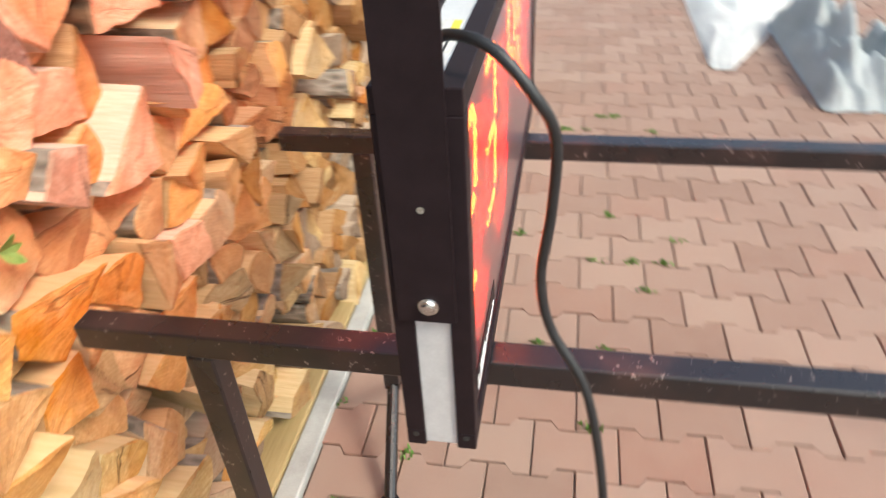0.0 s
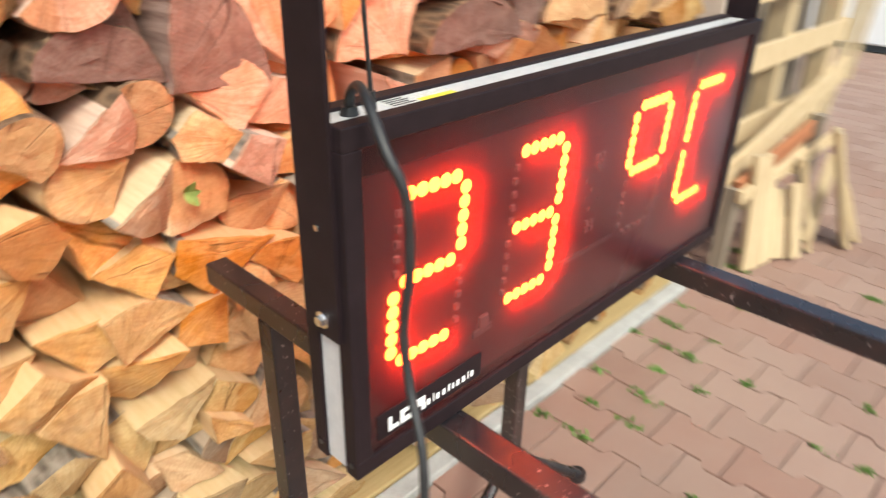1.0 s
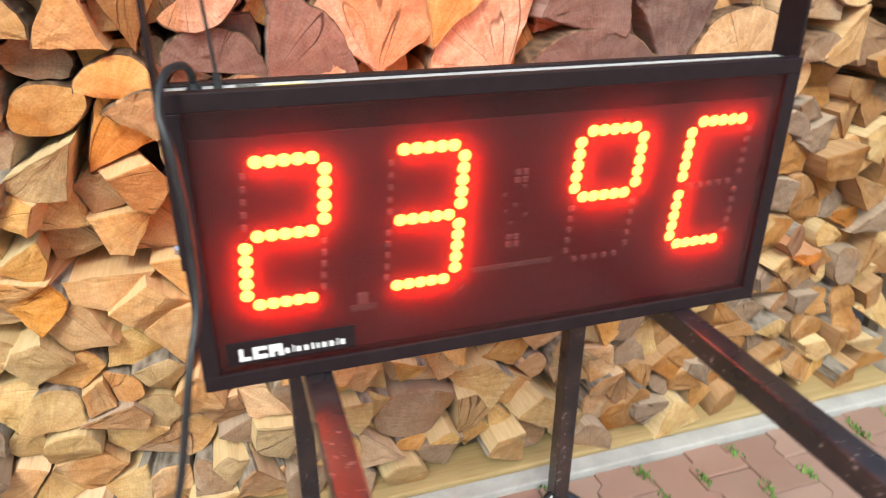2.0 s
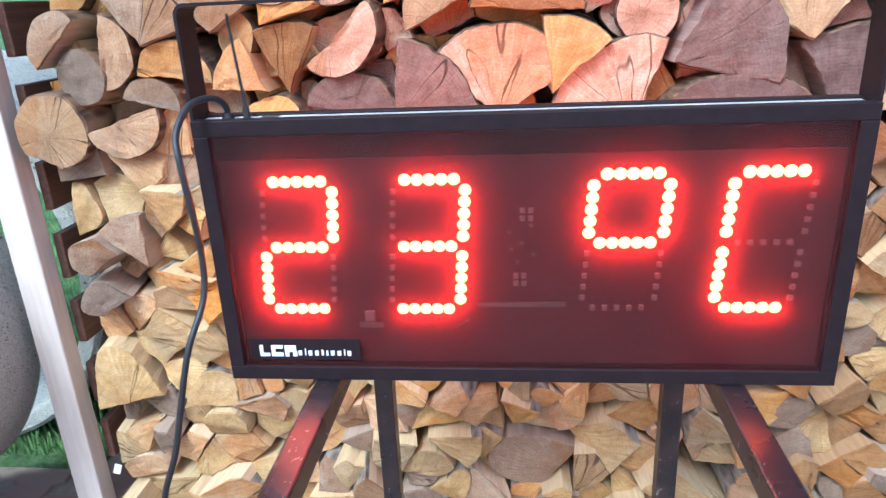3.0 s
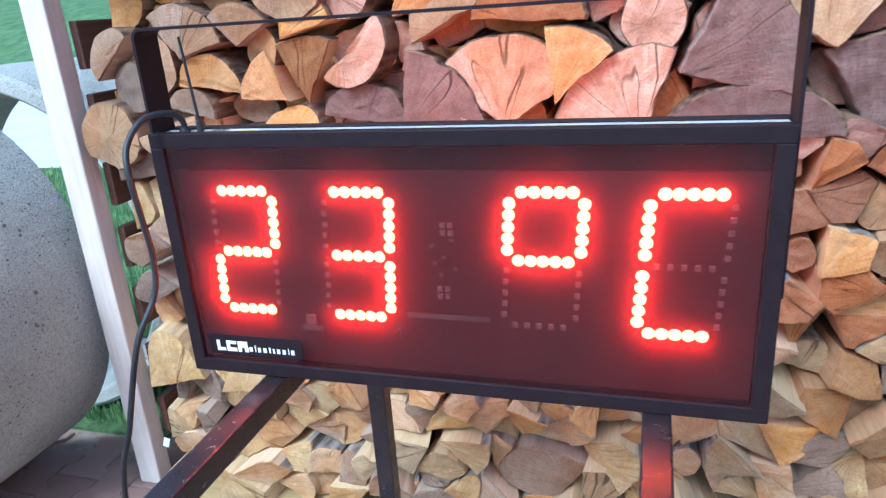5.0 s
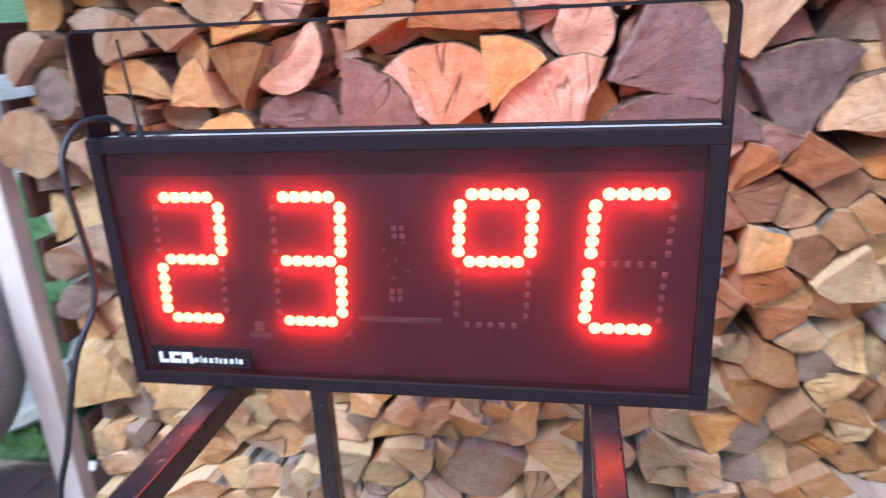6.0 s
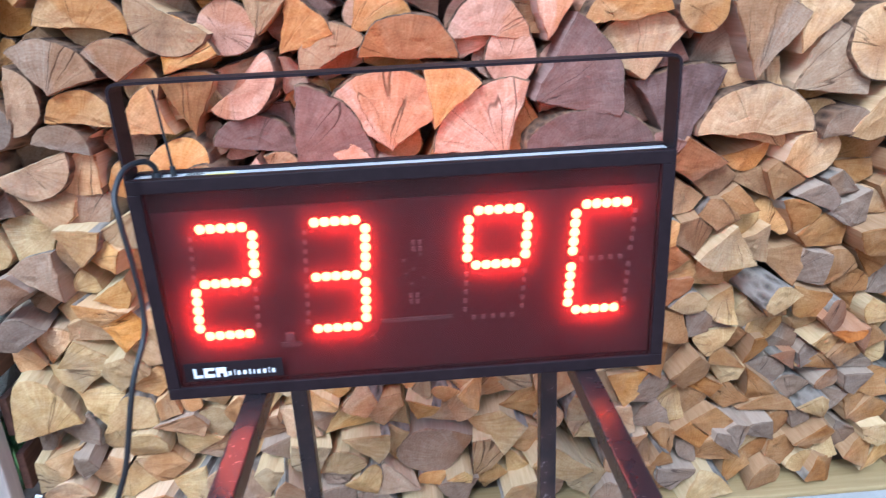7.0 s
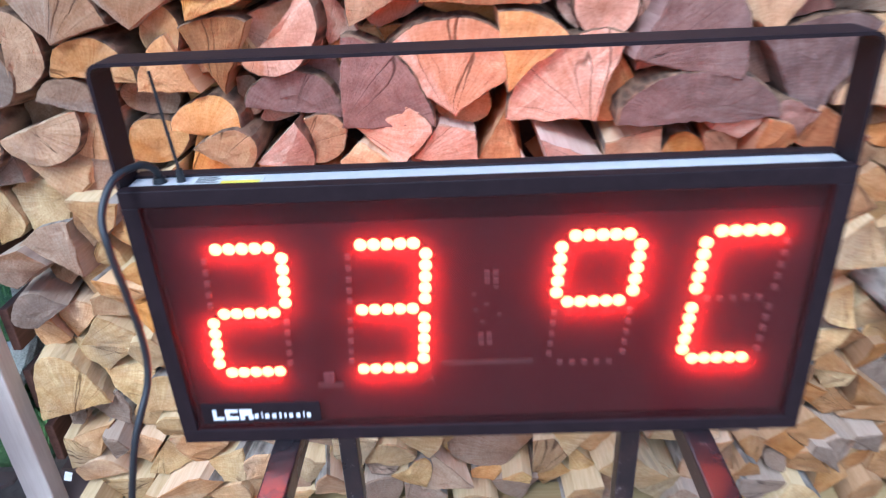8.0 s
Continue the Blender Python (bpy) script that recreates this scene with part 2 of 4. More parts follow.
TONES = {
    "pale": ((0.801, 0.63, 0.414), (0.685, 0.48, 0.283), (0.502, 0.43, 0.349)),
    "tan": ((0.791, 0.58, 0.327), (0.675, 0.44, 0.207), (0.482, 0.38, 0.262)),
    "dun": ((0.50, 0.33, 0.175), (0.37, 0.22, 0.098), (0.32, 0.25, 0.18)),
    "rust": ((0.54, 0.31, 0.175), (0.41, 0.205, 0.10), (0.37, 0.255, 0.18)),
    "orange": ((0.791, 0.53, 0.294), (0.675, 0.395, 0.18), (0.54, 0.32, 0.196)),
    "pink": ((0.811, 0.61, 0.491), (0.695, 0.46, 0.338), (0.56, 0.44, 0.371)),
    "brown": ((0.405, 0.28, 0.24), (0.28, 0.175, 0.147), (0.386, 0.31, 0.283)),
    "umber": ((0.289, 0.215, 0.196), (0.174, 0.12, 0.109), (0.347, 0.3, 0.283)),
    "straw": ((0.714, 0.58, 0.338), (0.579, 0.435, 0.218), (0.444, 0.385, 0.283)),
    "grey": ((0.482, 0.39, 0.294), (0.367, 0.285, 0.207), (0.405, 0.34, 0.283)),
}
END = {k: end_grain("end_grain_" + k, *v) for k, v in TONES.items()}
SIDE = {k: split_wood("split_wood_" + k, v[0], v[1]) for k, v in TONES.items()}
BARK = bark_material("bark", (0.016, 0.010, 0.006), (0.085, 0.048, 0.026), (0.21, 0.125, 0.07))
GREY_BARK = bark_material("grey_bark", (0.04, 0.033, 0.027), (0.17, 0.145, 0.115), (0.30, 0.265, 0.22))
PAVER = paver_material()
ENAMEL = tube_paint()
SAND = surface("joint_sand", (0.21, 0.165, 0.13), (0.34, 0.27, 0.21), 30, 0.95, relief=0.6, distance=0.004)
TURF = surface("turf_soil", (0.05, 0.10, 0.03), (0.16, 0.26, 0.09), 22, 0.95, relief=1.0, fine=90.0, distance=0.02)
PALE_DRIVE = surface("pale_concrete", (0.52, 0.52, 0.49), (0.66, 0.66, 0.63), 1.5, 0.9, relief=0.3)
FAR_TURF = surface("far_turf", (0.06, 0.13, 0.04), (0.17, 0.28, 0.10), 2.5, 0.95, relief=1.0, fine=14.0, distance=0.1)
KERB = surface("kerb_concrete", (0.30, 0.30, 0.28), (0.42, 0.42, 0.40), 12, 0.9, relief=0.4)
def pitted_concrete():
    m, nt, sh = mat("ring_concrete")
    gen = nt.nodes.new("ShaderNodeTexCoord").outputs["Object"]
    coarse, fine = noise_at(nt, gen, 4.0, 6.0, 0.65), noise_at(nt, gen, 190.0, 3.0, 0.75)
    holes = []
    for scale, low in ((27.0, 0.15), (50.0, 0.19), (110.0, 0.24)):
        pits = node(nt, "TexVoronoi", Scale=scale)
        nt.links.new(gen, pits.inputs["Vector"])
        spread = calc(nt, "ADD", pits.outputs["Distance"], calc(nt, "MULTIPLY", noise_at(nt, gen, scale * 0.3, 2.0), 0.35))
        holes.append(ramp(nt, spread, [(low + 0.09, (1, 1, 1)), (low + 0.12, (0, 0, 0))]))
    hole = calc(nt, "MAXIMUM", holes[2], calc(nt, "MAXIMUM", holes[0], holes[1]))
    col = ramp(nt, coarse, [(0.3, (0.58, 0.58, 0.50)), (0.7, (0.80, 0.79, 0.70))])
    col = mix(nt, "MULTIPLY", ramp(nt, fine, [(0.4, (0, 0, 0)), (0.62, (1, 1, 1))]), col, (0.66, 0.65, 0.61))
    col = mix(nt, "MULTIPLY", calc(nt, "MULTIPLY", hole, 0.9), col, (0.28, 0.28, 0.26))
    nt.links.new(col, sh.inputs["Base Color"])
    sh.inputs["Roughness"].default_value = 0.95
    bump(nt, sh, calc(nt, "SUBTRACT", calc(nt, "ADD", fine, coarse), hole), 1.0, 0.012)
    return m


CONCRETE = pitted_concrete()
CASE_BLACK = surface("powder_coat_black", (0.0145, 0.0092, 0.0108), (0.0215, 0.0135, 0.0158), 40, 0.5, relief=0.15, fine=900.0, distance=0.0004, spec=0.13)
ALUMINIUM = surface("satin_aluminium", (0.58, 0.59, 0.60), (0.68, 0.69, 0.70), 60, 0.42, metal=0.25, relief=0.1)
RUBBER = surface("cable_rubber", (0.012, 0.012, 0.013), (0.022, 0.022, 0.024), 50, 0.45)
CHROME = surface("zinc_screw", (0.6, 0.6, 0.6), (0.75, 0.75, 0.75), 90, 0.25, metal=1.0)
PANEL = surface("inner_black", (0.014, 0.007, 0.008), (0.020, 0.010, 0.011), 12, 1.0, relief=0.0, fine=30.0, spec=0.0)
BOARD = surface("circuit_board", (0.075, 0.018, 0.021), (0.105, 0.025, 0.028), 14, 0.8, relief=0.0, fine=40.0)
CHIP = surface("dark_led", (0.22, 0.15, 0.14), (0.31, 0.22, 0.20), 200, 0.6)
MODULE = surface("module_plastic", (0.12, 0.1, 0.09), (0.2, 0.16, 0.14), 80, 0.6)
LOGO_WHITE = surface("printed_white", (0.85, 0.85, 0.85), (0.9, 0.9, 0.9), 50, 0.5)
LABEL = surface("label_silver", (0.5, 0.5, 0.48), (0.66, 0.66, 0.64), 300, 0.5)
YELLOW = surface("label_yellow", (0.75, 0.6, 0.05), (0.8, 0.66, 0.08), 100, 0.5)
INK = surface("label_ink", (0.02, 0.02, 0.02), (0.04, 0.04, 0.04), 100, 0.5)
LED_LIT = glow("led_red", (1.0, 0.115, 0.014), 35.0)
ACRYLIC = tinted_acrylic()
POST_WOOD = plank_wood("post_painted_wood", (0.68, 0.61, 0.53), (0.58, 0.50, 0.42), 2)
SLAT_WOOD = plank_wood("stained_slat", (0.14, 0.065, 0.04), (0.075, 0.032, 0.02), 1)
OLD_PLANK = plank_wood("old_plank", (0.30, 0.25, 0.19), (0.17, 0.135, 0.10), 2)
RED_PLANK = plank_wood("red_plank", (0.42, 0.17, 0.075), (0.30, 0.11, 0.05), 2)
RAW_PLANK = plank_wood("raw_plank", (0.62, 0.50, 0.32), (0.46, 0.34, 0.19), 2)
BASE_PLANK = plank_wood("base_plank", (0.50, 0.38, 0.18), (0.36, 0.26, 0.11), 0)
FILM = surface("plastic_film", (0.48, 0.52, 0.53), (0.68, 0.71, 0.72), 6, 0.3, relief=0.3)
CRATE = surface("crate_plastic", (0.30, 0.31, 0.27), (0.40, 0.41, 0.36), 8, 0.6)
WHITE_BAG = surface("white_sack", (0.8, 0.8, 0.8), (0.88, 0.88, 0.87), 10, 0.5)
DARK_PLASTIC = surface("dark_plastic", (0.03, 0.035, 0.04), (0.06, 0.065, 0.07), 20, 0.5)
WEED = surface("weed_leaf", (0.08, 0.17, 0.03), (0.16, 0.28, 0.06), 60, 0.7)
LEAF = surface("leaf_green", (0.26, 0.40, 0.10), (0.40, 0.55, 0.18), 60, 0.7)
GRASS = surface("grass_blade", (0.10, 0.19, 0.05), (0.24, 0.38, 0.13), 9, 0.75)


# ---- building helpers ----
def thing(name, label, category, at=(0, 0, 0), group="", kind=""):
    ob = new(name)
    ob.location = at
    ob.empty_display_size = 0.1
    return tagged(ob, label, category, group, kind)


def mesh_of(name, bm, *materials, smooth=False):
    me = bpy.data.meshes.new(name)
    bmesh.ops.recalc_face_normals(bm, faces=bm.faces)
    bm.to_mesh(me)
    bm.free()
    for m in materials:
        me.materials.append(m)
    if smooth:
        me.polygons.foreach_set("use_smooth", [True] * len(me.polygons))
    return me


def part(name, bm, material, parent, label="", at=None, smooth=False):
    ob = new(name, mesh_of(name, bm, material, smooth=smooth))
    ob.parent = parent
    if at is not None:
        ob.matrix_basis = at if isinstance(at, Matrix) else Matrix.Translation(at)
    return tagged(ob, label)


def box(bm, lo, hi, bevel=0.0, m=None):
    """Adds a box from lo to hi, with bevelled edges."""
    mid = [(a + b) / 2 for a, b in zip(lo, hi)]
    size = [b - a for a, b in zip(lo, hi)]
    t = Matrix.Translation(mid) @ Matrix.Diagonal((*size, 1))
    made = bmesh.ops.create_cube(bm, size=1, matrix=(m or Matrix()) @ t)
    if bevel:
        edges = list({e for v in made["verts"] for e in v.link_edges})
        bmesh.ops.bevel(bm, geom=edges, offset=bevel, segments=2, affect="EDGES", profile=0.5)
    return bm


def boxed(lo, hi, bevel=0.0, m=None):
    return box(bmesh.new(), lo, hi, bevel, m)


def rod(bm, a, b, r0, r1=None, seg=12):
    a, b = Vector(a), Vector(b)
    q = (b - a).to_track_quat("Z", "Y").to_matrix().to_4x4()
    bmesh.ops.create_cone(bm, cap_ends=True, segments=seg, radius1=r0, radius2=r0 if r1 is None else r1,
                          depth=(b - a).length, matrix=Matrix.Translation((a + b) / 2) @ q)
    return bm


def pipe_along(name, points, radius, material, parent, label=""):
    """A round cable through the points, as one smooth mesh."""
    pts = [Vector(p) for p in points]
    path = []
    for i in range(len(pts) - 1):
        p0, p1, p2, p3 = pts[max(i - 1, 0)], pts[i], pts[i + 1], pts[min(i + 2, len(pts) - 1)]
        for k in range(8):
            t = k / 8
            path.append(0.5 * (2 * p1 + (p2 - p0) * t + (2 * p0 - 5 * p1 + 4 * p2 - p3) * t * t + (3 * p1 - p0 - 3 * p2 + p3) * t ** 3))
    path.append(pts[-1])
    bm = bmesh.new()
    rings, side = [], Vector((1, 0, 0))
    for i, p in enumerate(path):
        d = (path[min(i + 1, len(path) - 1)] - path[max(i - 1, 0)]).normalized()
        side = (side - d * side.dot(d)).normalized()
        up = d.cross(side)
        rings.append([bm.verts.new(p + radius * (math.cos(a) * side + math.sin(a) * up)) for a in (j * math.tau / 10 for j in range(10))])
    for a, b in zip(rings, rings[1:]):
        for j in range(10):
            bm.faces.new((a[j], a[(j + 1) % 10], b[(j + 1) % 10], b[j]))
    bm.faces.new(rings[0])
    bm.faces.new(rings[-1])
    return part(name, bm, material, parent, label, smooth=True)


# ---- ground ----
bm = boxed((-150, -150, -0.3), (150, 150, -0.012))
ground = new("ground", mesh_of("ground", bm, SAND))
tagged(ground, "sandy bedding soil under the paved yard", "ground", kind="structure")
bm = boxed((-150, 0.80, -0.05), (-0.86, 150, 0.004))
lawn = new("lawn", mesh_of("lawn", bm, TURF))
tagged(lawn, "green lawn behind the concrete rings", "lawn", kind="structure")
bm = bmesh.new()
for lo, hi in (((-26.0, 4.6), (-3.4, 14.5)),):
    box(bm, (*lo, -0.04), (*hi, 0.012))
drive = new("driveway", mesh_of("driveway", bm, PALE_DRIVE))
tagged(drive, "sunlit pale concrete driveway beyond the lawn", "driveway", kind="structure")
bm = bmesh.new()
rows = []
for j in range(25):
    y = 14.4 + j * 1.6
    rows.append([bm.verts.new((x, y, max(0.0, (y - 15.0) * 0.24) + 0.25 * noise.noise(Vector((x * 0.2, y * 0.2, 0))))) for x in range(-90, 12, 3)])
for a, b in zip(rows, rows[1:]):
    for i in range(len(a) - 1):
        bm.faces.new((a[i], a[i + 1], b[i + 1], b[i]))
bank = new("grass_bank", mesh_of("grass_bank", bm, FAR_TURF, smooth=True))
tagged(bank, "green grassy bank rising behind the driveway", "bank", kind="structure")
bm = boxed((-0.62, 0.478, -0.06), (1.98, 0.531, 0.018), 0.005)
kerb = new("kerb", mesh_of("kerb", bm, KERB))
tagged(kerb, "pale concrete kerb along the foot of the firewood", "kerb", kind="structure")

# ---- clock ----
W, H, Z0, D = 0.80, 0.36, 0.796, 0.066
clock = thing("led_clock", "black outdoor digital clock with glowing red figures on a steel stand", "clock", (0, 0, Z0))


def ring_frame(y0, y1, lip, bevel):
    bm = bmesh.new()
    box(bm, (0, y0, 0), (W, y1, lip), bevel)
    box(bm, (0, y0, H - lip), (W, y1, H), bevel)
    box(bm, (0, y0, lip), (lip, y1, H - lip), bevel)
    box(bm, (W - lip, y0, lip), (W, y1, H - lip), bevel)
    return bm


part("front_frame", ring_frame(0.0, 0.018, 0.020, 0.0012), CASE_BLACK, clock, "black powder-coated front frame")
part("back_frame", ring_frame(0.048, D, 0.020, 0.0012), CASE_BLACK, clock, "black powder-coated rear frame")
bm = bmesh.new()
box(bm, (0.003, 0.018, 0.003), (W - 0.003, 0.048, 0.012))
box(bm, (0.003, 0.018, H - 0.012), (W - 0.003, 0.048, H - 0.003))
box(bm, (0.003, 0.018, 0.012), (0.012, 0.048, H - 0.012))
box(bm, (W - 0.012, 0.018, 0.012), (W - 0.003, 0.048, H - 0.012))
part("side_profile", bm, ALUMINIUM, clock, "bare aluminium strip between the two frames")
board = part("circuit_board", boxed((0.021, 0.018, 0.021), (W - 0.021, 0.0205, 0.306)), BOARD, clock, "dark circuit board behind the window")
part("inner_panel", boxed((0.013, 0.021, 0.013), (W - 0.013, 0.0235, H - 0.013)), PANEL, clock, "black inner panel")
window = part("front_window", boxed((0.020, 0.004, 0.020), (W - 0.020, 0.0065, H - 0.020)), ACRYLIC, clock, "smoked red acrylic window")
window.visible_shadow = False
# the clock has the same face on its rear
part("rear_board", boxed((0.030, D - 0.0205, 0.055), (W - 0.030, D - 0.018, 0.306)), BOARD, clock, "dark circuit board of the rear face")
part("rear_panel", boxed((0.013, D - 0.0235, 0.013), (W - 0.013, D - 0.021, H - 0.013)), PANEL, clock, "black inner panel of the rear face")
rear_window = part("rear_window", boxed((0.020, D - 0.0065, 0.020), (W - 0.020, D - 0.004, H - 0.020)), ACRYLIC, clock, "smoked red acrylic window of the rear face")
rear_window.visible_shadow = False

# figures: segments of five lamps each
MID, SLANT = 0.1935, 0.073
GAP, SIDE_X = 0.0154, 0.0455
SEGMENTS = {
    "top": [((i - 2) * GAP, 0.0885) for i in range(5)],
    "middle": [((i - 2) * GAP, 0.0) for i in range(5)],
    "bottom": [((i - 2) * GAP, -0.0885) for i in range(5)],
    "upper_left": [(-SIDE_X, 0.0135 + i * 0.0152) for i in range(5)],
    "upper_right": [(SIDE_X, 0.0135 + i * 0.0152) for i in range(5)],
    "lower_left": [(-SIDE_X, -0.0135 - i * 0.0152) for i in range(5)],
    "lower_right": [(SIDE_X, -0.0135 - i * 0.0152) for i in range(5)],
}
FIGURES = [
    (0.113, -0.0045, {"top", "upper_right", "middle", "lower_left", "bottom"}),
    (0.2825, -0.0045, {"top", "upper_right", "middle", "lower_right", "bottom"}),
    (0.531, -0.0018, {"top", "upper_left", "upper_right", "middle"}),
    (0.6965, -0.0022, {"top", "upper_left", "lower_left", "bottom"}),
]


def lamps(places, lit):
    bm = bmesh.new()
    for x, z in places:
        # lit lamps are wider than unlit ones: their bloom is built into the shape
        if lit:
            m = Matrix.Translation((x, 0.0175, z)) @ Matrix.Rotation(math.pi / 2, 4, "X") @ Matrix.Diagonal((1, 1, 0.3, 1))
            bmesh.ops.create_uvsphere(bm, u_segments=12, v_segments=8, radius=0.0077, matrix=m)
        else:
            box(bm, (x - 0.0032, 0.0135, z - 0.0032), (x + 0.0032, 0.0185, z + 0.0032))
    return bm


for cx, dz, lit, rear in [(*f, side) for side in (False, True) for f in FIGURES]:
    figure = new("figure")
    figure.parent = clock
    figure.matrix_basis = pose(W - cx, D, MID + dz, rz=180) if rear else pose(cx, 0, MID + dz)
    figure.empty_display_size = 0.02
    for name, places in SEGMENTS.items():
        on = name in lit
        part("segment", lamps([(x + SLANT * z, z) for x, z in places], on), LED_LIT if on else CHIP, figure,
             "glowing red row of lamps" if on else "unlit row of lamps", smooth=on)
for z in (0.231, 0.143):
    part("colon_dot", lamps([(0.405 + 0.1 * (z - 0.187) + dx, z + dz) for dx in (-0.0052, 0.0052) for dz in (-0.0052, 0.0052)], False), CHIP, clock, "unlit colon dot")
bm = boxed((0.193, 0.013, 0.083), (0.207, 0.0182, 0.098), 0.001)
sensor = part("sensor_module", bm, CHIP, clock, "pale light sensor behind the window")
part("sensor_base", boxed((0.184, 0.0155, 0.073), (0.217, 0.0182, 0.081)), MODULE, sensor)
part("wire_end", rod(rod(bmesh.new(), (0.316, 0.015, 0.074), (0.336, 0.015, 0.088), 0.0007, seg=6), (0.330, 0.015, 0.092), (0.336, 0.015, 0.072), 0.0007, seg=6), CHIP, clock, "twisted wire ends behind the window")
part("module_edge", boxed((0.345, 0.015, 0.104), (0.460, 0.0182, 0.110)), MODULE, clock)
for x0, z0 in ((0.385, 0.205), (0.40, 0.19), (0.415, 0.175), (0.395, 0.165), (0.412, 0.214), (0.387, 0.182)):
    part("component", boxed((x0, 0.0155, z0), (x0 + 0.006, 0.0182, z0 + 0.004)), MODULE, clock)

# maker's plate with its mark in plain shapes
plate = part("name_plate", boxed((0.030, 0.0030, 0.030), (0.185, 0.0042, 0.062), 0.0003), CASE_BLACK, clock, "small black name plate")
for x0, x1, z0, z1 in ((0.044, 0.049, 0.035, 0.052), (0.049, 0.058, 0.035, 0.040), (0.0605, 0.066, 0.035, 0.052), (0.066, 0.077, 0.047, 0.052),
                       (0.066, 0.077, 0.035, 0.041), (0.0795, 0.085, 0.035, 0.052), (0.085, 0.0955, 0.042, 0.052), (0.0905, 0.0965, 0.035, 0.042)):
    part("mark", boxed((x0, 0.0024, z0), (x1, 0.0032, z1)), LOGO_WHITE, plate, "white block of the maker's mark")
x = 0.0985
for wide, tall in ((7, 9), (2, 13), (7, 9), (7, 9), (4, 11), (4, 9), (7, 9), (7, 9), (2, 12), (7, 9)):
    part("small_mark", boxed((x, 0.0024, 0.0368), (x + wide * 0.0007, 0.0032, 0.0368 + tall * 0.0008)), LOGO_WHITE, plate, "small white bar")
    x += wide * 0.00092 + 0.0028

# carrying handle: one bent flat bar
bm = bmesh.new()
T, Y0, Y1, TOP, LOW = 0.004, 0.012, 0.060, 0.496, 0.160
profile = [(-T, LOW), (-T, TOP - 0.014)]
profile += [(-T + 0.014 * (1 - math.cos(a)), TOP - 0.014 + 0.014 * math.sin(a)) for a in (radians(22.5 * k) for k in range(1, 5))]
outer = profile + [(W - x, z) for x, z in reversed(profile)]
inner = [(0.0002, LOW), (0.0002, TOP - 0.014)] + [(0.0002 + 0.010 * (1 - math.cos(a)), TOP - 0.014 + 0.010 * math.sin(a)) for a in (radians(22.5 * k) for k in range(1, 5))]
inner = inner + [(W - x, z) for x, z in reversed(inner)]
rows = [[bm.verts.new((x, y, z)) for x, z in line] for line, y in ((outer, Y0), (outer, Y1), (inner, Y1), (inner, Y0))]
for a, b in zip(rows, rows[1:] + rows[:1]):
    for i in range(len(a) - 1):
        bm.faces.new((a[i], a[i + 1], b[i + 1], b[i]))
for i in (0, -1):
    bm.faces.new([r[i] for r in rows])
part("handle", bm, CASE_BLACK, clock, "bent flat steel carrying handle")
for x, s in ((0.0, -1), (W, 1)):
    bm = rod(bmesh.new(), (x + s * 0.004, 0.034, 0.177), (x + s * 0.0055, 0.034, 0.177), 0.0085, seg=20)
    rod(bm, (x + s * 0.0055, 0.034, 0.177), (x + s * 0.010, 0.034, 0.177), 0.0062, 0.0052, seg=6)
    part("screw", bm, CHROME, clock, "zinc hex screw with washer")
for y, z in ((0.034, 0.268),):
    part("rivet", rod(bmesh.new(), (-0.0052, y, z), (-0.004, y, z), 0.003, seg=10), CHROME, clock)
for y in (0.009, 0.057):
    part("case_screw", rod(bmesh.new(), (-0.0008, y, 0.015), (0.001, y, 0.015), 0.003, seg=10), INK, clock)
bm = boxed((0.075, 0.022, H - 0.0032), (0.155, 0.046, H - 0.0024))
sticker = part("sticker", bm, LABEL, clock, "silver rating label on top")
part("stripe", boxed((0.108, 0.023, H - 0.0026), (0.152, 0.030, H - 0.002)), YELLOW, sticker, "yellow stripe")
for k in range(4):
    part("print_bar", boxed((0.078, 0.026 + k * 0.005, H - 0.0026), (0.104 - 0.004 * (k % 2), 0.028 + k * 0.005, H - 0.002)), INK, sticker, "dark print")
bm = rod(bmesh.new(), (0.036, 0.034, H - 0.004), (0.036, 0.034, H + 0.004), 0.0085, 0.0065, seg=14)
part("cable_gland", bm, RUBBER, clock, "black cable gland")
bm = rod(rod(bmesh.new(), (0.060, 0.035, H - 0.004), (0.060, 0.035, H + 0.012), 0.005, 0.004, seg=12), (0.060, 0.035, H + 0.010), (0.052, 0.035, H + 0.122), 0.0021, 0.0018, seg=8)
part("antenna", bm, RUBBER, clock, "thin black rod antenna")
pipe_along("power_cable", [(0.036, 0.034, H - 0.002), (0.035, 0.031, H + 0.014), (0.028, 0.012, H + 0.026), (0.012, -0.018, H + 0.022),
                           (0.004, -0.046, H - 0.006), (0.010, -0.061, H - 0.04), (0.014, -0.060, H - 0.10), (0.013, -0.054, H - 0.16),
                           (0.010, -0.064, H - 0.21), (-0.006, -0.098, H - 0.27), (-0.032, -0.12, H - 0.39), (-0.068, -0.122, H - 0.50),
                           (-0.085, -0.13, H - 0.75), (-0.09, -0.15, -Z0 + 0.05), (-0.14, -0.30, -Z0 + 0.008), (-0.3, -0.6, -Z0 + 0.008)],
           0.0042, RUBBER, clock, "black rubber power cable hanging to the ground")

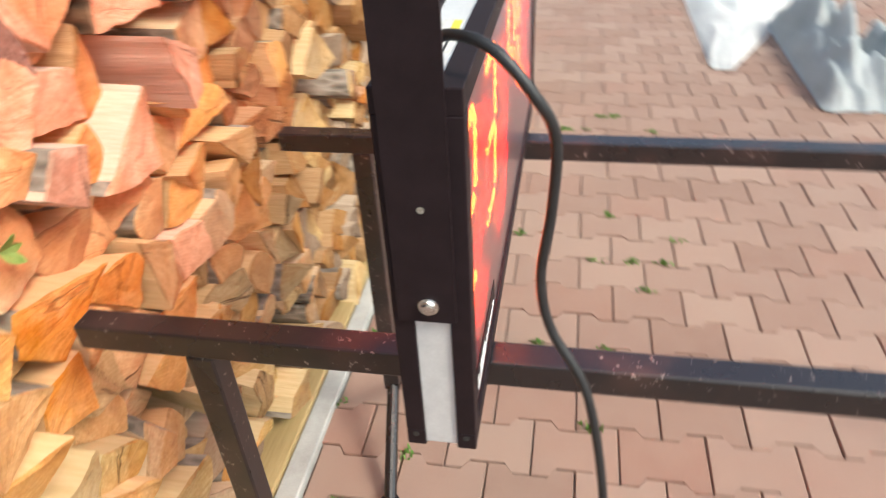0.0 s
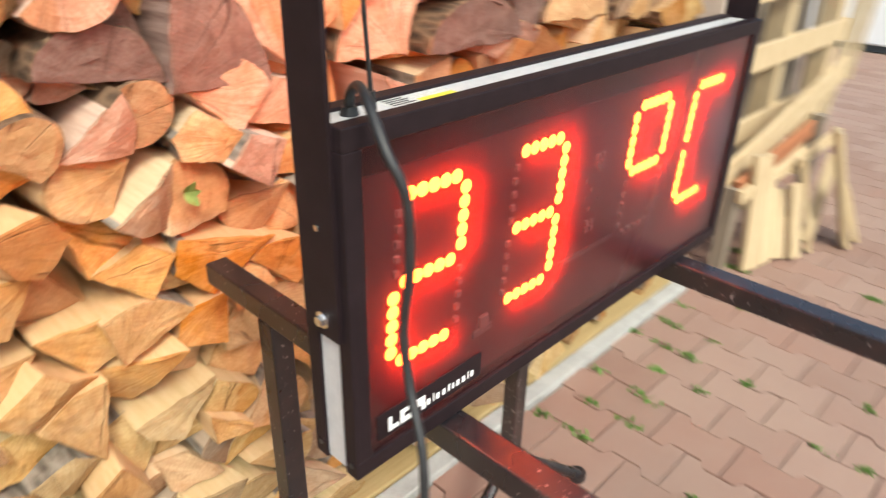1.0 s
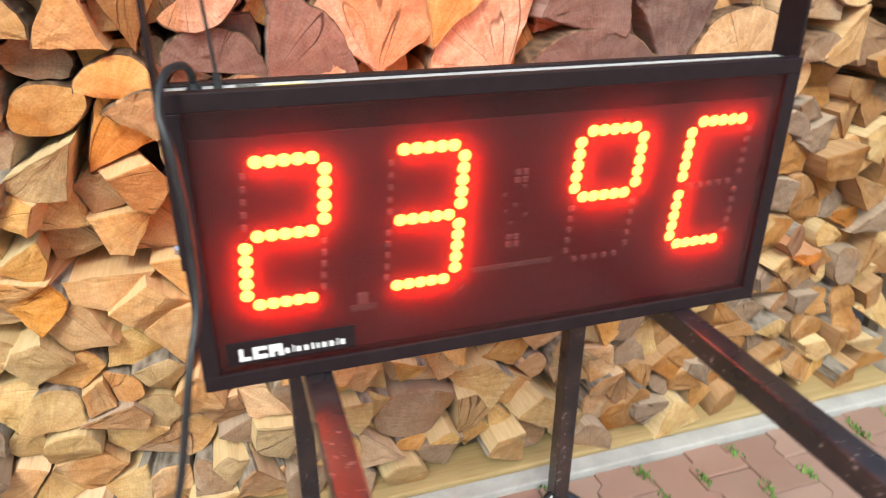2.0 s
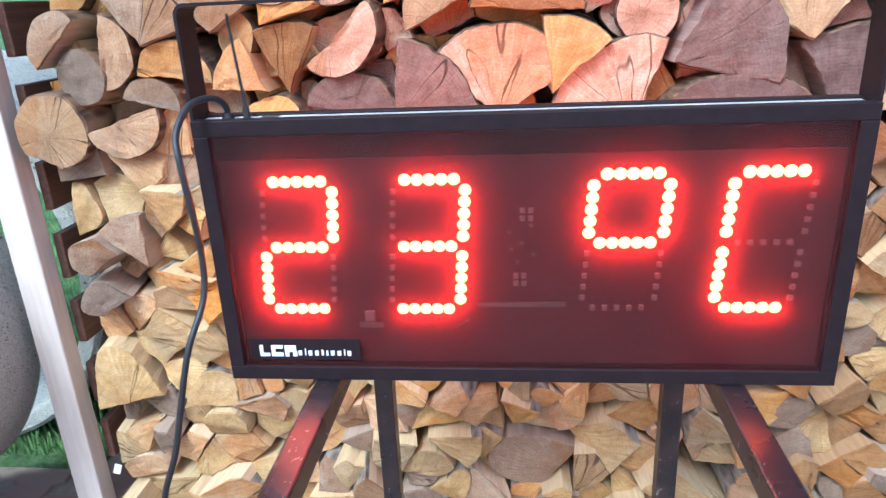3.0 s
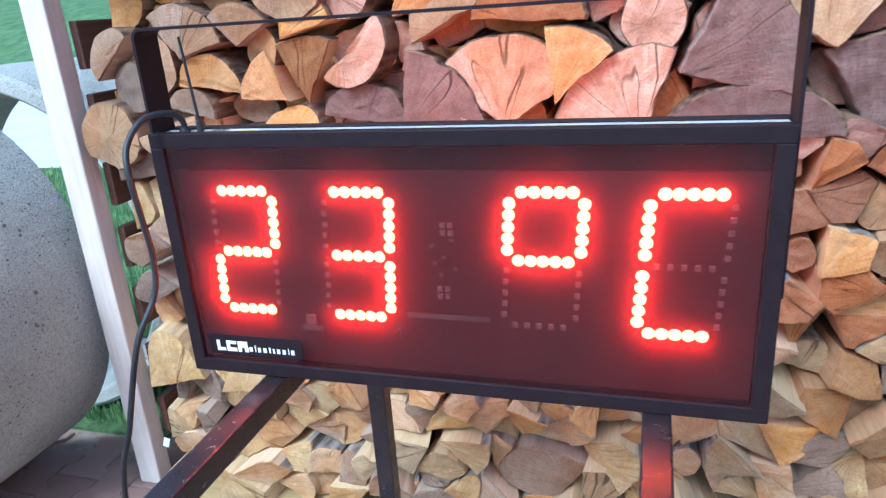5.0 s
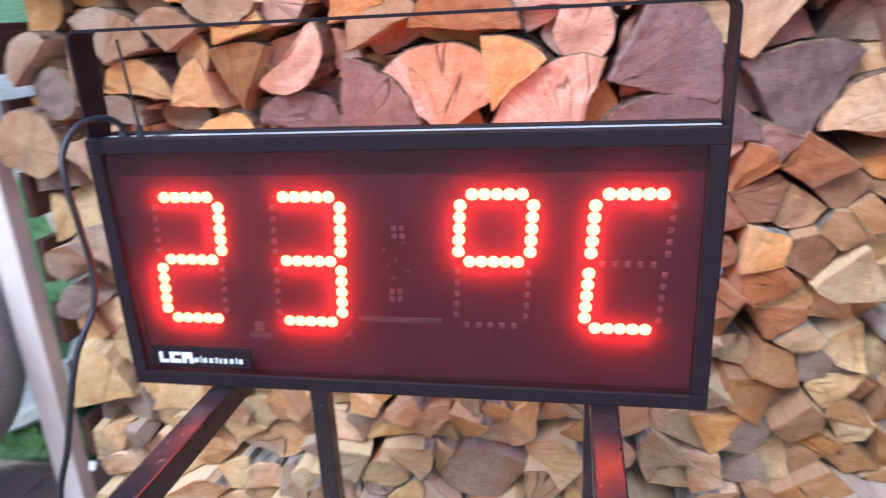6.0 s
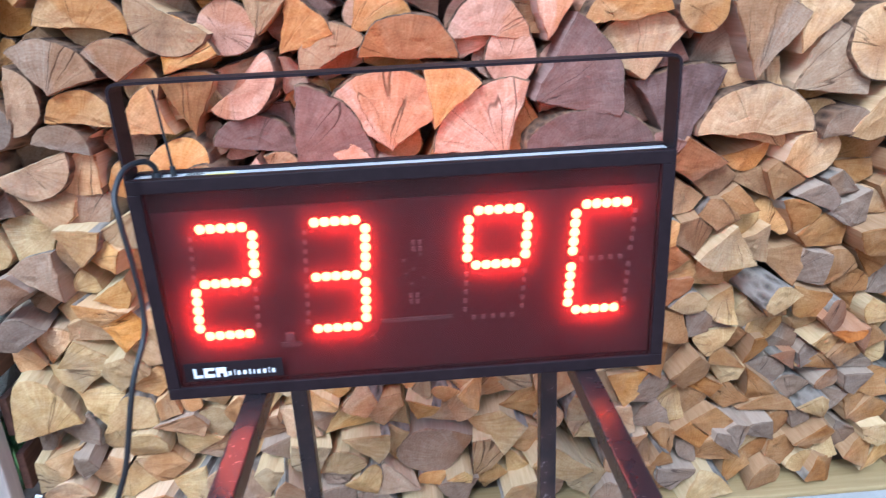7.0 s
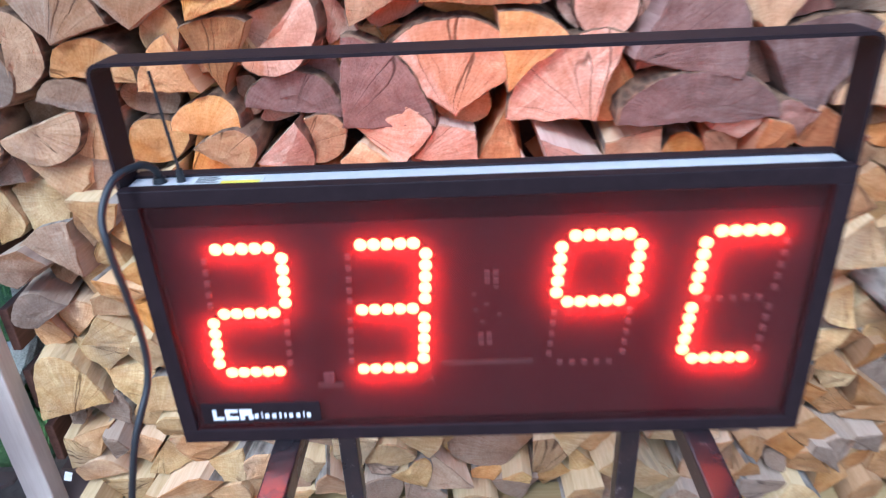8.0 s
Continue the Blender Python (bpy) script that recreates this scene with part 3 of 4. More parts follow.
# ---- stand ----
stand = thing("steel_stand", "black enamelled square-tube stand carrying the clock", "stand")
RAIL = 0.036
for x, py, end in ((0.118, 0.336, 0.51), (0.655, 0.282, 0.455)):
    part("rail", boxed((x, -1.3, Z0 - RAIL), (x + RAIL, end, Z0 - 0.0005), 0.003), ENAMEL, stand, "long black square tube rail, paint chipped")
    leg = part("post", boxed((x, py, 0.15), (x + RAIL, py + RAIL, Z0 - RAIL), 0.003), ENAMEL, stand)
    bm = bmesh.new()
    cx, cy = x + RAIL / 2, py + RAIL / 2
    for dx, dy in ((-0.22, -0.03), (0.20, -0.07)):
        rod(bm, (cx, cy, 0.165), (cx + dx, cy + dy, 0.012), 0.014, seg=14)
        rod(bm, (cx + dx, cy + dy, 0.0), (cx + dx, cy + dy, 0.02), 0.022, seg=14)
    part("foot", bm, ENAMEL, leg, "forked round tube foot")
    part("front_post", boxed((x, -1.28, 0.0), (x + RAIL, -1.28 + RAIL, Z0 - RAIL), 0.003), ENAMEL, stand)

# ---- woodshed ----
def post(x, y, w, d, h, label):
    ob = new("post", mesh_of("post", boxed((-w / 2, -d / 2, 0), (w / 2, d / 2, h), 0.004), POST_WOOD))
    ob.location = (x, y, 0)
    return tagged(ob, label, "post")


post(-0.750, 0.622, 0.072, 0.055, 2.0, "pale weathered wooden corner post of the woodshed")
post(2.035, 0.60, 0.09, 0.09, 2.0, "pale grey wooden end post of the woodshed")
side = thing("slatted_side", "dark brown stained slats closing the end of the woodshed", "slatted wall", (-0.70, 0.0, 0.0))
for k in range(10):
    z = 0.151 + k * 0.175
    part("slat", boxed((-0.011, 0.653, z), (0.011, 1.75, z + 0.115), 0.003), SLAT_WOOD, side)
bm = boxed((-0.64, 0.533, -0.02), (1.98, 0.66, 0.028), 0.004)
sill = new("base_plank", mesh_of("base_plank", bm, BASE_PLANK))
tagged(sill, "yellowish plank under the front of the firewood", "plank")
# unseen dark backing, added so that the gaps between logs read as shade
bm = boxed((-0.66, 1.14, 0.0), (2.0, 1.2, 2.0))
rear = new("rear_boards", mesh_of("rear_boards", bm, SLAT_WOOD))
tagged(rear, "added dark backing behind the firewood, unseen, for shade in the gaps", "wall", kind="structure")

# ---- firewood ----
# logs of the face of the stack: centre along the stack, height and half width in centimetres
COURSE_A = (
    (-28, 134, 10), (10, 134, 3), (46, 133, 3), (-12, 132, 7), (35, 132, 5), (2, 131, 6), (16, 131, 6), (58, 130, 8), (86, 130, 7), (-56, 130, 8), (71, 129, 4),
    (108, 129, 6), (-6, 127, 7), (-22, 126, 7), (41, 126, 9), (134, 126, 7), (-48, 126, 5), (-38, 125, 8), (24, 125, 6), (97, 123, 10), (120, 122, 9), (64, 121, 6),
    (-19, 120, 4), (14, 119, 3), (149, 119, 9), (-45, 118, 5), (5, 118, 8), (-58, 117, 8), (80, 116, 10), (-33, 115, 7), (-8, 115, 6), (141, 115, 11), (52, 114, 5),
)
COURSE_B = (
    (118, 114, 4), (-18, 113, 5), (33, 111, 10), (-41, 110, 5), (100, 110, 8), (-57, 110, 4), (5, 108, 7), (21, 108, 7), (58, 107, 8), (-24, 106, 4), (-11, 105, 5),
    (-4, 105, 4), (121, 105, 14), (-46, 104, 6), (83, 104, 9), (141, 104, 6), (152, 104, 5), (-59, 104, 7), (1, 103, 3), (39, 102, 4), (-35, 101, 6), (111, 95, 6),
    (126, 94, 6), (140, 94, 8), (152, 94, 6), (-45, 94, 6), (-58, 94, 5), (-36, 91, 5), (116, 89, 5), (152, 89, 5), (130, 87, 7), (145, 85, 6), (108, 84, 5),
)
COURSE_C = (
    (-51, 84, 7), (-37, 84, 4), (119, 82, 6), (-59, 82, 6), (156, 80, 4), (-42, 80, 4), (-32, 80, 3), (139, 79, 5), (148, 77, 7), (111, 76, 5), (-48, 76, 7),
    (121, 75, 7), (131, 75, 6), (157, 73, 5), (-39, 72, 5), (-56, 72, 5), (-34, 70, 4), (-52, 68, 6), (105, 67, 6), (-37, 66, 5), (146, 64, 6), (-47, 64, 6),
    (133, 63, 7), (121, 62, 8), (157, 62, 6), (-58, 61, 5), (-33, 61, 5), (110, 59, 7), (-40, 57, 6), (120, 55, 5), (138, 54, 7), (-49, 54, 8), (-61, 54, 5),
)
COURSE_D = (
    (128, 52, 4), (152, 51, 7), (111, 50, 7), (118, 50, 4), (144, 48, 5), (-35, 48, 5), (-47, 46, 6), (136, 45, 8), (155, 45, 6), (122, 44, 6), (161, 43, 5),
    (-30, 43, 5), (103, 42, 5), (127, 42, 4), (146, 41, 7), (153, 41, 5), (17, 41, 5), (123, 40, 4), (-44, 40, 6), (-14, 40, 5), (34, 40, 7), (110, 39, 6),
    (-57, 39, 11), (-20, 39, 5), (140, 38, 5), (161, 38, 6), (-25, 38, 4), (1, 38, 5), (44, 38, 6), (-34, 37, 6), (11, 37, 6), (52, 37, 7), (86, 36, 6),
)
COURSE_E = (
    (146, 36, 5), (61, 36, 7), (27, 34, 7), (98, 33, 7), (119, 33, 6), (133, 32, 8), (-16, 32, 5), (-51, 31, 7), (-22, 31, 5), (17, 31, 7), (37, 31, 6),
    (155, 30, 6), (47, 30, 7), (163, 28, 5), (82, 28, 5), (-63, 28, 7), (114, 27, 5), (126, 27, 5), (145, 27, 6), (-33, 27, 6), (64, 27, 8), (152, 26, 5),
    (-21, 26, 5), (105, 25, 7), (-55, 25, 6), (4, 25, 7), (-4, 24, 7), (79, 24, 6), (29, 23, 6), (163, 21, 6), (-47, 21, 8), (-62, 20, 6), (68, 20, 5),
)
COURSE_F = (
    (121, 19, 6), (-31, 19, 6), (13, 19, 9), (136, 18, 7), (42, 18, 11), (145, 17, 6), (110, 16, 6), (127, 16, 6), (-38, 16, 6), (99, 15, 6), (-4, 15, 6),
    (37, 15, 5), (77, 15, 5), (115, 14, 6), (20, 13, 6), (156, 12, 6), (45, 12, 6), (56, 12, 7), (165, 11, 6), (106, 11, 6), (144, 11, 6), (32, 10, 5),
    (128, 9, 6), (64, 9, 6),
)

# big split logs of the upper courses: pith along the stack and height, reach in centimetres, way the bark faces, spread in degrees, flatness, wood
BIG_TOP = (
    (-8, 134, 8.7, -122, 180, 1.0, "tan"), (-27, 131, 9.6, 82, 180, 0.9, "tan"), (3, 130, 5.7, -3, 360, 1.1, "pink"), (108, 130, 5.7, -2, 360, 1.0, "tan"),
    (30, 128, 13.0, 40, 84, 1.0, "orange"), (91, 128, 9.7, 98, 180, 0.7, "tan"), (10, 128, 9.0, 77, 60, 1.0, "tan"), (60, 125, 8.9, 89, 180, 1.0, "pink"),
    (73, 124, 11.7, 80, 52, 1.0, "pink"), (14, 124, 11.8, 48, 62, 1.0, "orange"), (42, 122, 10.4, 87, 180, 0.85, "rust"), (26, 122, 7.7, 115, 175, 1.0, "orange"),
    (65, 121, 6.3, -3, 360, 0.9, "pink"), (-11, 121, 12.2, 52, 72, 1.0, "tan"),
)
BIG_MIDDLE = (
    (152, 120, 8.4, -3, 360, 1.0, "pale"), (-21, 120, 8.5, 83, 100, 1.0, "grey"), (4, 119, 8.8, -48, 180, 0.85, "pink"), (-17, 119, 4.8, -4, 360, 0.8, "tan"),
    (-55, 119, 6.6, 134, 180, 0.9, "grey"), (132, 118, 14.0, 70, 52, 1.0, "pale"), (-36, 118, 11.2, 72, 112, 1.0, "grey"), (-46, 117, 7.4, -11, 180, 0.9, "pale"),
    (96, 114, 14.4, 98, 98, 1.0, "pale"), (121, 113, 17.9, 80, 62, 1.0, "grey"), (-52, 112, 5.6, -2, 360, 1.0, "grey"), (70, 111, 19.7, 25, 76, 1.0, "brown"),
    (-31, 111, 7.7, 83, 180, 1.0, "tan"), (132, 110, 16.9, 30, 74, 1.0, "pale"),
)
BIG_LOW = (
    (-11, 108, 11.2, 144, 62, 1.0, "orange"), (-7, 107, 13.7, 90, 52, 1.0, "dun"), (47, 106, 14.1, 69, 56, 1.0, "orange"), (-37, 106, 6.5, 77, 180, 0.8, "grey"),
    (6, 103, 9.2, 80, 180, 0.85, "brown"), (-44, 103, 7.9, -73, 180, 1.0, "pale"), (37, 101, 17.5, 88, 104, 1.0, "pink"), (-60, 101, 8.2, 65, 300, 0.95, "tan"),
    (15, 100, 16.4, 41, 88, 1.0, "brown"), (124, 100, 14.0, 89, 180, 0.8, "pale"), (-11, 100, 6.6, 80, 180, 1.0, "orange"), (64, 99, 16.4, 124, 104, 1.0, "pink"),
    (83, 99, 15.1, 90, 180, 0.62, "brown"), (146, 99, 6.2, 99, 180, 1.0, "grey"), (105, 93, 22.7, 90, 54, 1.0, "umber"),
)
# smaller logs that stand out: place, wood and section
MARKED = (
    (42, 18, "grey", "half"), (13, 19, "tan", "half"), (-57, 39, "straw", "half"), (111, 95, "rust", "wedge"), (126, 94, "orange", "half"), (140, 94, "pale", "half"),
)
rng = random.Random(11)
X0, X1, ZB, ZT = -0.63, 1.95, 0.03, 1.84
LIFT = 0.036
logs = [(x / 100, z / 100 + LIFT, r / (100 if z > 100 else 112)) for x, z, r in (*COURSE_A, *COURSE_B, *COURSE_C, *COURSE_D, *COURSE_E, *COURSE_F)]
# the lower courses are split finer
chop = random.Random(5)
finer = []
for x, z, r in logs:
    if r >= (0.064 if x < -0.3 else 0.05) and z < 0.96 and r < 0.09:
        turn = chop.uniform(-0.9, 0.9)
        dx, dz = 0.6 * r * math.cos(turn), 0.6 * r * math.sin(turn)
        finer += [(x + dx, z + dz, 0.7 * r), (x - dx, z - dz, 0.7 * r)]
    else:
        finer.append((x, z, r))
logs = finer
# the rest of the face: behind the clock, the upper courses and the far end
tries = 0
while tries < 9000:
    tries += 1
    x, z = rng.uniform(X0 + 0.03, X1 - 0.03), rng.uniform(ZB + 0.03, ZT - 0.04)
    r = rng.uniform(0.062, 0.1) if z > 1.03 else rng.uniform(0.036, 0.058) if x < 0.8 else rng.uniform(0.028, 0.05)
    if all(math.hypot(x - a, z - b) > (0.80 if z > 1.03 else 0.84) * (r + c) for a, b, c in logs):
        logs.append((x, z, r))


def clip(poly, nx, nz, d):
    out = []
    for (ax, az), (bx, bz) in zip(poly, poly[1:] + poly[:1]):
        da, db = ax * nx + az * nz - d, bx * nx + bz * nz - d
        if da <= 0:
            out.append((ax, az))
        if (da < 0) != (db < 0) and da != db:
            t = da / (da - db)
            out.append((ax + t * (bx - ax), az + t * (bz - az)))
    return out


FLAT = 1.5


def cell(i):
    """The room that a log takes among its neighbours."""
    x, z, r = logs[i]
    reach = r * 1.7
    left = X0 + 0.045 if z > 1.1 else X0
    poly = [(min(max(x + reach * math.cos(a), left), X1), min(max(z + reach * 0.85 * math.sin(a), ZB), ZT)) for a in (k * math.tau / 16 for k in range(16))]
    for j, (a, b, c) in enumerate(logs):
        dx, dz = a - x, b - z
        dist = math.hypot(dx, dz)
        if j != i and dist < 0.45:
            poly = clip(poly, dx, FLAT * dz, (a * a + FLAT * b * b - c * c - x * x - FLAT * z * z + r * r) / 2)
            if len(poly) < 3:
                return []
    return poly


# woods by place; the duller ones at the right also paint in weaker light
def tone_at(x, z):
    if z > 1.0:
        if x < 0.0:
            names = ("tan", "pale", "tan", "grey", "dun" if x < -0.3 else "orange", "tan")
        elif x < 0.92:
            names = ("pink", "pink", "orange", "pink", "brown", "tan")
        elif x < 1.2:
            names = ("brown", "brown", "dun", "grey", "brown")
        else:
            names = ("tan", "grey", "pale", "dun")
    elif z > 0.6:
        names = ("tan", "straw", "tan", "straw", "dun", "grey") if x < -0.2 else ("orange", "tan", "orange", "tan", "pink") if x < 0.05 else ("orange", "tan", "orange", "pale", "pink") if x < 0.8 else ("rust", "dun", "rust", "tan", "rust") if x < 1.12 else ("dun", "straw", "dun", "dun", "tan", "grey")
    elif z > 0.38:
        names = ("straw", "tan", "pale", "straw", "tan") if x < 0.25 else ("pale", "tan", "orange", "tan", "straw") if x < 0.95 else ("dun", "dun", "straw", "dun", "rust", "grey")
    else:
        names = ("pale", "straw", "straw", "tan", "grey") if x < 1.0 else ("dun", "dun", "straw", "grey", "dun")
    return names[int(rng.random() * len(names))]


def chaikin(pts, keep):
    out = []
    n = len(pts)
    for i in range(n):
        p, a, b = pts[i], pts[i - 1], pts[(i + 1) % n]
        if keep(p):
            out.append(p)
        else:
            out.append((p[0] * 0.75 + a[0] * 0.25, p[1] * 0.75 + a[1] * 0.25))
            out.append((p[0] * 0.75 + b[0] * 0.25, p[1] * 0.75 + b[1] * 0.25))
    return out


def area(pts):
    return 0.5 * abs(sum(a[0] * b[1] - b[0] * a[1] for a, b in zip(pts, pts[1:] + pts[:1])))


def split_outline(poly, corners):
    """The straight-sided section of a split log that fills a room: its least telling corners go, its area stays."""
    full = area(poly)
    pts = list(poly)
    while len(pts) > corners:
        k = min(range(len(pts)), key=lambda i: area([pts[i - 1], pts[i], pts[(i + 1) % len(pts)]]))
        pts.pop(k)
    cx, cz = sum(p[0] for p in pts) / len(pts), sum(p[1] for p in pts) / len(pts)
    grow = min(1.22, math.sqrt(full / max(area(pts), 1e-6)))
    return [(cx + (x - cx) * grow, cz + (z - cz) * grow) for x, z in pts]


def roughened(shape, cx, cz, upper):
    """The outline with even steps along its edge and a ragged line."""
    ring = []
    for (ax, az), (bx, bz) in zip(shape, shape[1:] + shape[:1]):
        steps = max(1, int(math.hypot(bx - ax, bz - az) / 0.012))
        for s in range(steps):
            t = s / steps
            ring.append((ax + t * (bx - ax), az + t * (bz - az)))
    seed = Vector((cx * 37.0, cz * 41.0, rng.uniform(0, 9)))
    rough = 0.0045 if upper else 0.0035
    return [(x + rough * noise.noise(Vector((x * 45, z * 45, 1)) + seed), z + rough * noise.noise(Vector((x * 45, z * 45, 5)) + seed)) for x, z in ring]


def log_body(ring, outer, pith, middle, size, upper):
    """A log lying across the stack: a sawn end to the front, riven flanks and a bark back. Origin at the pith."""
    (px, pz), (cx, cz) = pith, middle
    seed = Vector((cx * 37.0, cz * 41.0, rng.uniform(0, 9)))
    length = rng.uniform(0.27, 0.34)
    big = min(1.0, 0.07 / size)
    yaw, nod = rng.gauss(0, 0.12 if upper else 0.2) * big, rng.gauss(0, 0.09 if upper else 0.16) * big
    lean_x, lean_z = rng.gauss(0, 0.06 if upper else 0.12), rng.gauss(0, 0.03 if upper else 0.05)
    # some ends are broken off along a second plane
    turn, break_off = rng.uniform(0, math.tau), (rng.uniform(0.3, 0.8) if rng.random() < (0.15 if upper else 0.28) and size < 0.085 else 0.0)
    bx, bz = math.cos(turn), math.sin(turn)
    edge = rng.uniform(-0.1, 0.35) * size

    def at(x, z, y, s=1.0):
        x, z = cx + (x - cx) * s, cz + (z - cz) * s
        front = yaw * (x - cx) + nod * (z - cz) + break_off * max(0.0, (x - cx) * bx + (z - cz) * bz - edge)
        return (x - px + lean_x * y, y + (front if y < 0.1 else 0.0), z - pz + lean_z * y)

    barked = upper or rng.random() < 0.4
    bm = bmesh.new()
    grain = bm.loops.layers.uv.new("grain")
    rim = bm.loops.layers.uv.new("rim")
    m = len(ring)
    loops = []
    inner = 0.962 if upper else 0.965
    reach = {}
    for s, y in ((0.33, 0.0), (0.68, 0.0), (inner, 0.0), (1.0, 0.005), (0.985, length * 0.5), (0.95, length)):
        loops.append([])
        for x, z in ring:
            wave = noise.noise(Vector((x * 26 * s, z * 26 * s, 3)) + seed) if y < 0.01 else 0.0
            fray = noise.noise(Vector((x * 120, z * 120, 7)) + seed) if s in (inner, 1.0) and upper else 0.0
            v = bm.verts.new(at(x, z, y + 0.005 * wave, s + 0.022 * fray))
            reach[v] = s
            loops[-1].append(v)
    hub = bm.verts.new(at(cx, cz, -0.001))
    reach[hub] = 0.0
    for i in range(m):
        j = (i + 1) % m
        bm.faces.new((hub, loops[0][i], loops[0][j]))
        bm.faces.new((loops[0][i], loops[1][i], loops[1][j], loops[0][j]))
        bm.faces.new((loops[1][i], loops[2][i], loops[2][j], loops[1][j]))
        out = outer[i]
        bm.faces.new((loops[2][i], loops[3][i], loops[3][j], loops[2][j])).material_index = 2 if out and upper else 0
        for a, b in ((3, 4), (4, 5)):
            bm.faces.new((loops[a][i], loops[b][i], loops[b][j], loops[a][j])).material_index = 2 if out and barked else 1
    bm.faces.new(loops[5])
    for f in bm.faces:
        for lp in f.loops:
            lp[grain].uv = (lp.vert.co.x, lp.vert.co.z)
            lp[rim].uv = (reach[lp.vert] * (1.0 if upper else 0.85), 0.0)
    return bm, (px, pz)


def sector_log(x, z, reach, facing, spread, flat):
    """A log split off a trunk: a slice of its round with the pith at (x, z) and the bark all along the arc."""
    seed = Vector((x * 9.1, z * 7.3, 2.0))
    half, turn = radians(spread) / 2, radians(facing)
    whole = spread > 350
    steps = max(10, int(reach * 2 * half / 0.011))
    arc = []
    for k in range(steps if whole else steps + 1):
        a = -half + 2 * half * k / steps
        r = reach * (1 + 0.07 * noise.noise(Vector((1.7 * math.cos(a), 1.7 * math.sin(a), 0)) + seed) + 0.02 * noise.noise(Vector((9 * a, 0, 4)) + seed))
        u, v = r * math.cos(a) * flat, r * math.sin(a)
        arc.append((x + u * math.cos(turn) - v * math.sin(turn), z + u * math.sin(turn) + v * math.cos(turn)))
    ring, outer = list(arc), [True] * len(arc)
    if not whole:
        ends = [arc[-1]]
        if spread < 150:
            ends.append((x, z))
        ends.append(arc[0])
        outer[-1] = False
        for (ax, az), (bx, bz) in zip(ends, ends[1:]):
            n = max(2, int(math.hypot(bx - ax, bz - az) / 0.014))
            long = math.hypot(bx - ax, bz - az)
            for k in range(0 if ax != arc[-1][0] else 1, n):
                t = k / n
                px, pz = ax + t * (bx - ax), az + t * (bz - az)
                wave = 0.06 * long * noise.noise(Vector((px * 11, pz * 11, 6)) + seed) * math.sin(math.pi * t) + 0.004 * noise.noise(Vector((px * 60, pz * 60, 8)) + seed)
                ring.append((px - (bz - az) / long * wave, pz + (bx - ax) / long * wave))
                outer.append(False)
    n = len(ring)
    cx, cz = sum(q[0] for q in ring) / n, sum(q[1] for q in ring) / n
    return log_body(ring, outer, (x, z), (cx, cz), reach, True)


def log_mesh(poly, size, upper, kind=""):
    """One log lying across the stack: a sawn end to the front, riven flanks and a bark back. Origin at the pith."""
    p = rng.random()
    kind = kind if kind else "round" if p < (0.09 if upper else 0.02) else "half" if p < (0.42 if upper else 0.22) else "wedge"
    if kind == "wedge":
        poly = split_outline(poly, rng.choice((3, 3, 4, 4, 5)))
    elif kind == "half":
        poly = split_outline(poly, rng.choice((4, 5)))
    n = len(poly)
    cx, cz = sum(q[0] for q in poly) / n, sum(q[1] for q in poly) / n
    tight = rng.uniform(0.92, 0.985) if upper else rng.uniform(0.92, 1.01)
    poly = [(cx + (x - cx) * tight, cz + (z - cz) * tight) for x, z in poly]
    if kind == "round":
        px, pz = cx + rng.gauss(0, 0.006), cz + rng.gauss(0, 0.006)
        shape = chaikin(chaikin(poly, lambda q: False), lambda q: False)
    elif kind == "half":
        k = max(range(n), key=lambda i: math.dist(poly[i], poly[(i + 1) % n]) * (1.5 if poly[i][1] + poly[(i + 1) % n][1] < 2 * cz else 1.0))
        a, b = poly[k], poly[(k + 1) % n]
        px, pz = (a[0] + b[0]) / 2, (a[1] + b[1]) / 2
        shape = poly
        for _ in range(2):
            shape = chaikin(shape, lambda q: min(math.dist(q, a), math.dist(q, b)) < 1e-6)
    else:
        def sharp(i):
            u = Vector((poly[i - 1][0] - poly[i][0], poly[i - 1][1] - poly[i][1]))
            v = Vector((poly[(i + 1) % n][0] - poly[i][0], poly[(i + 1) % n][1] - poly[i][1]))
            return u.angle(v, math.pi) + rng.uniform(0, 0.4)
        k = min(range(n), key=sharp)
        px, pz = poly[k]
        near = (poly[k], poly[k - 1], poly[(k + 1) % n]) if n > 3 else (poly[k],)
        shape = poly
        if n == 3:
            # the bark side of a three-cornered piece bulges out
            a, b = poly[(k + 1) % 3], poly[k - 1]
            mx, mz = (a[0] + b[0]) / 2, (a[1] + b[1]) / 2
            d = math.dist((mx, mz), (px, pz))
            bulge = rng.uniform(0.08, 0.24)
            shape = [poly[k], a, (mx + (mx - px) / d * bulge * d, mz + (mz - pz) / d * bulge * d), b]
            near = (poly[k], a, b)
        if upper or rng.random() < 0.25:
            for _ in range(2):
                shape = chaikin(shape, lambda q: min(math.dist(q, w) for w in near) < 1e-6)
    ring = roughened(shape, cx, cz, upper)
    far = max(math.hypot(x - px, z - pz) for x, z in ring)

    def outside(x, z):
        if kind == "half":
            return abs(x - px) + abs(z - pz) > 0.62 * far and z > pz - 0.3 * far
        return kind == "round" or math.hypot(x - px, z - pz) > 0.86 * far

    return log_body(ring, [outside(x, z) for x, z in ring], (px, pz), (cx, cz), size, upper)


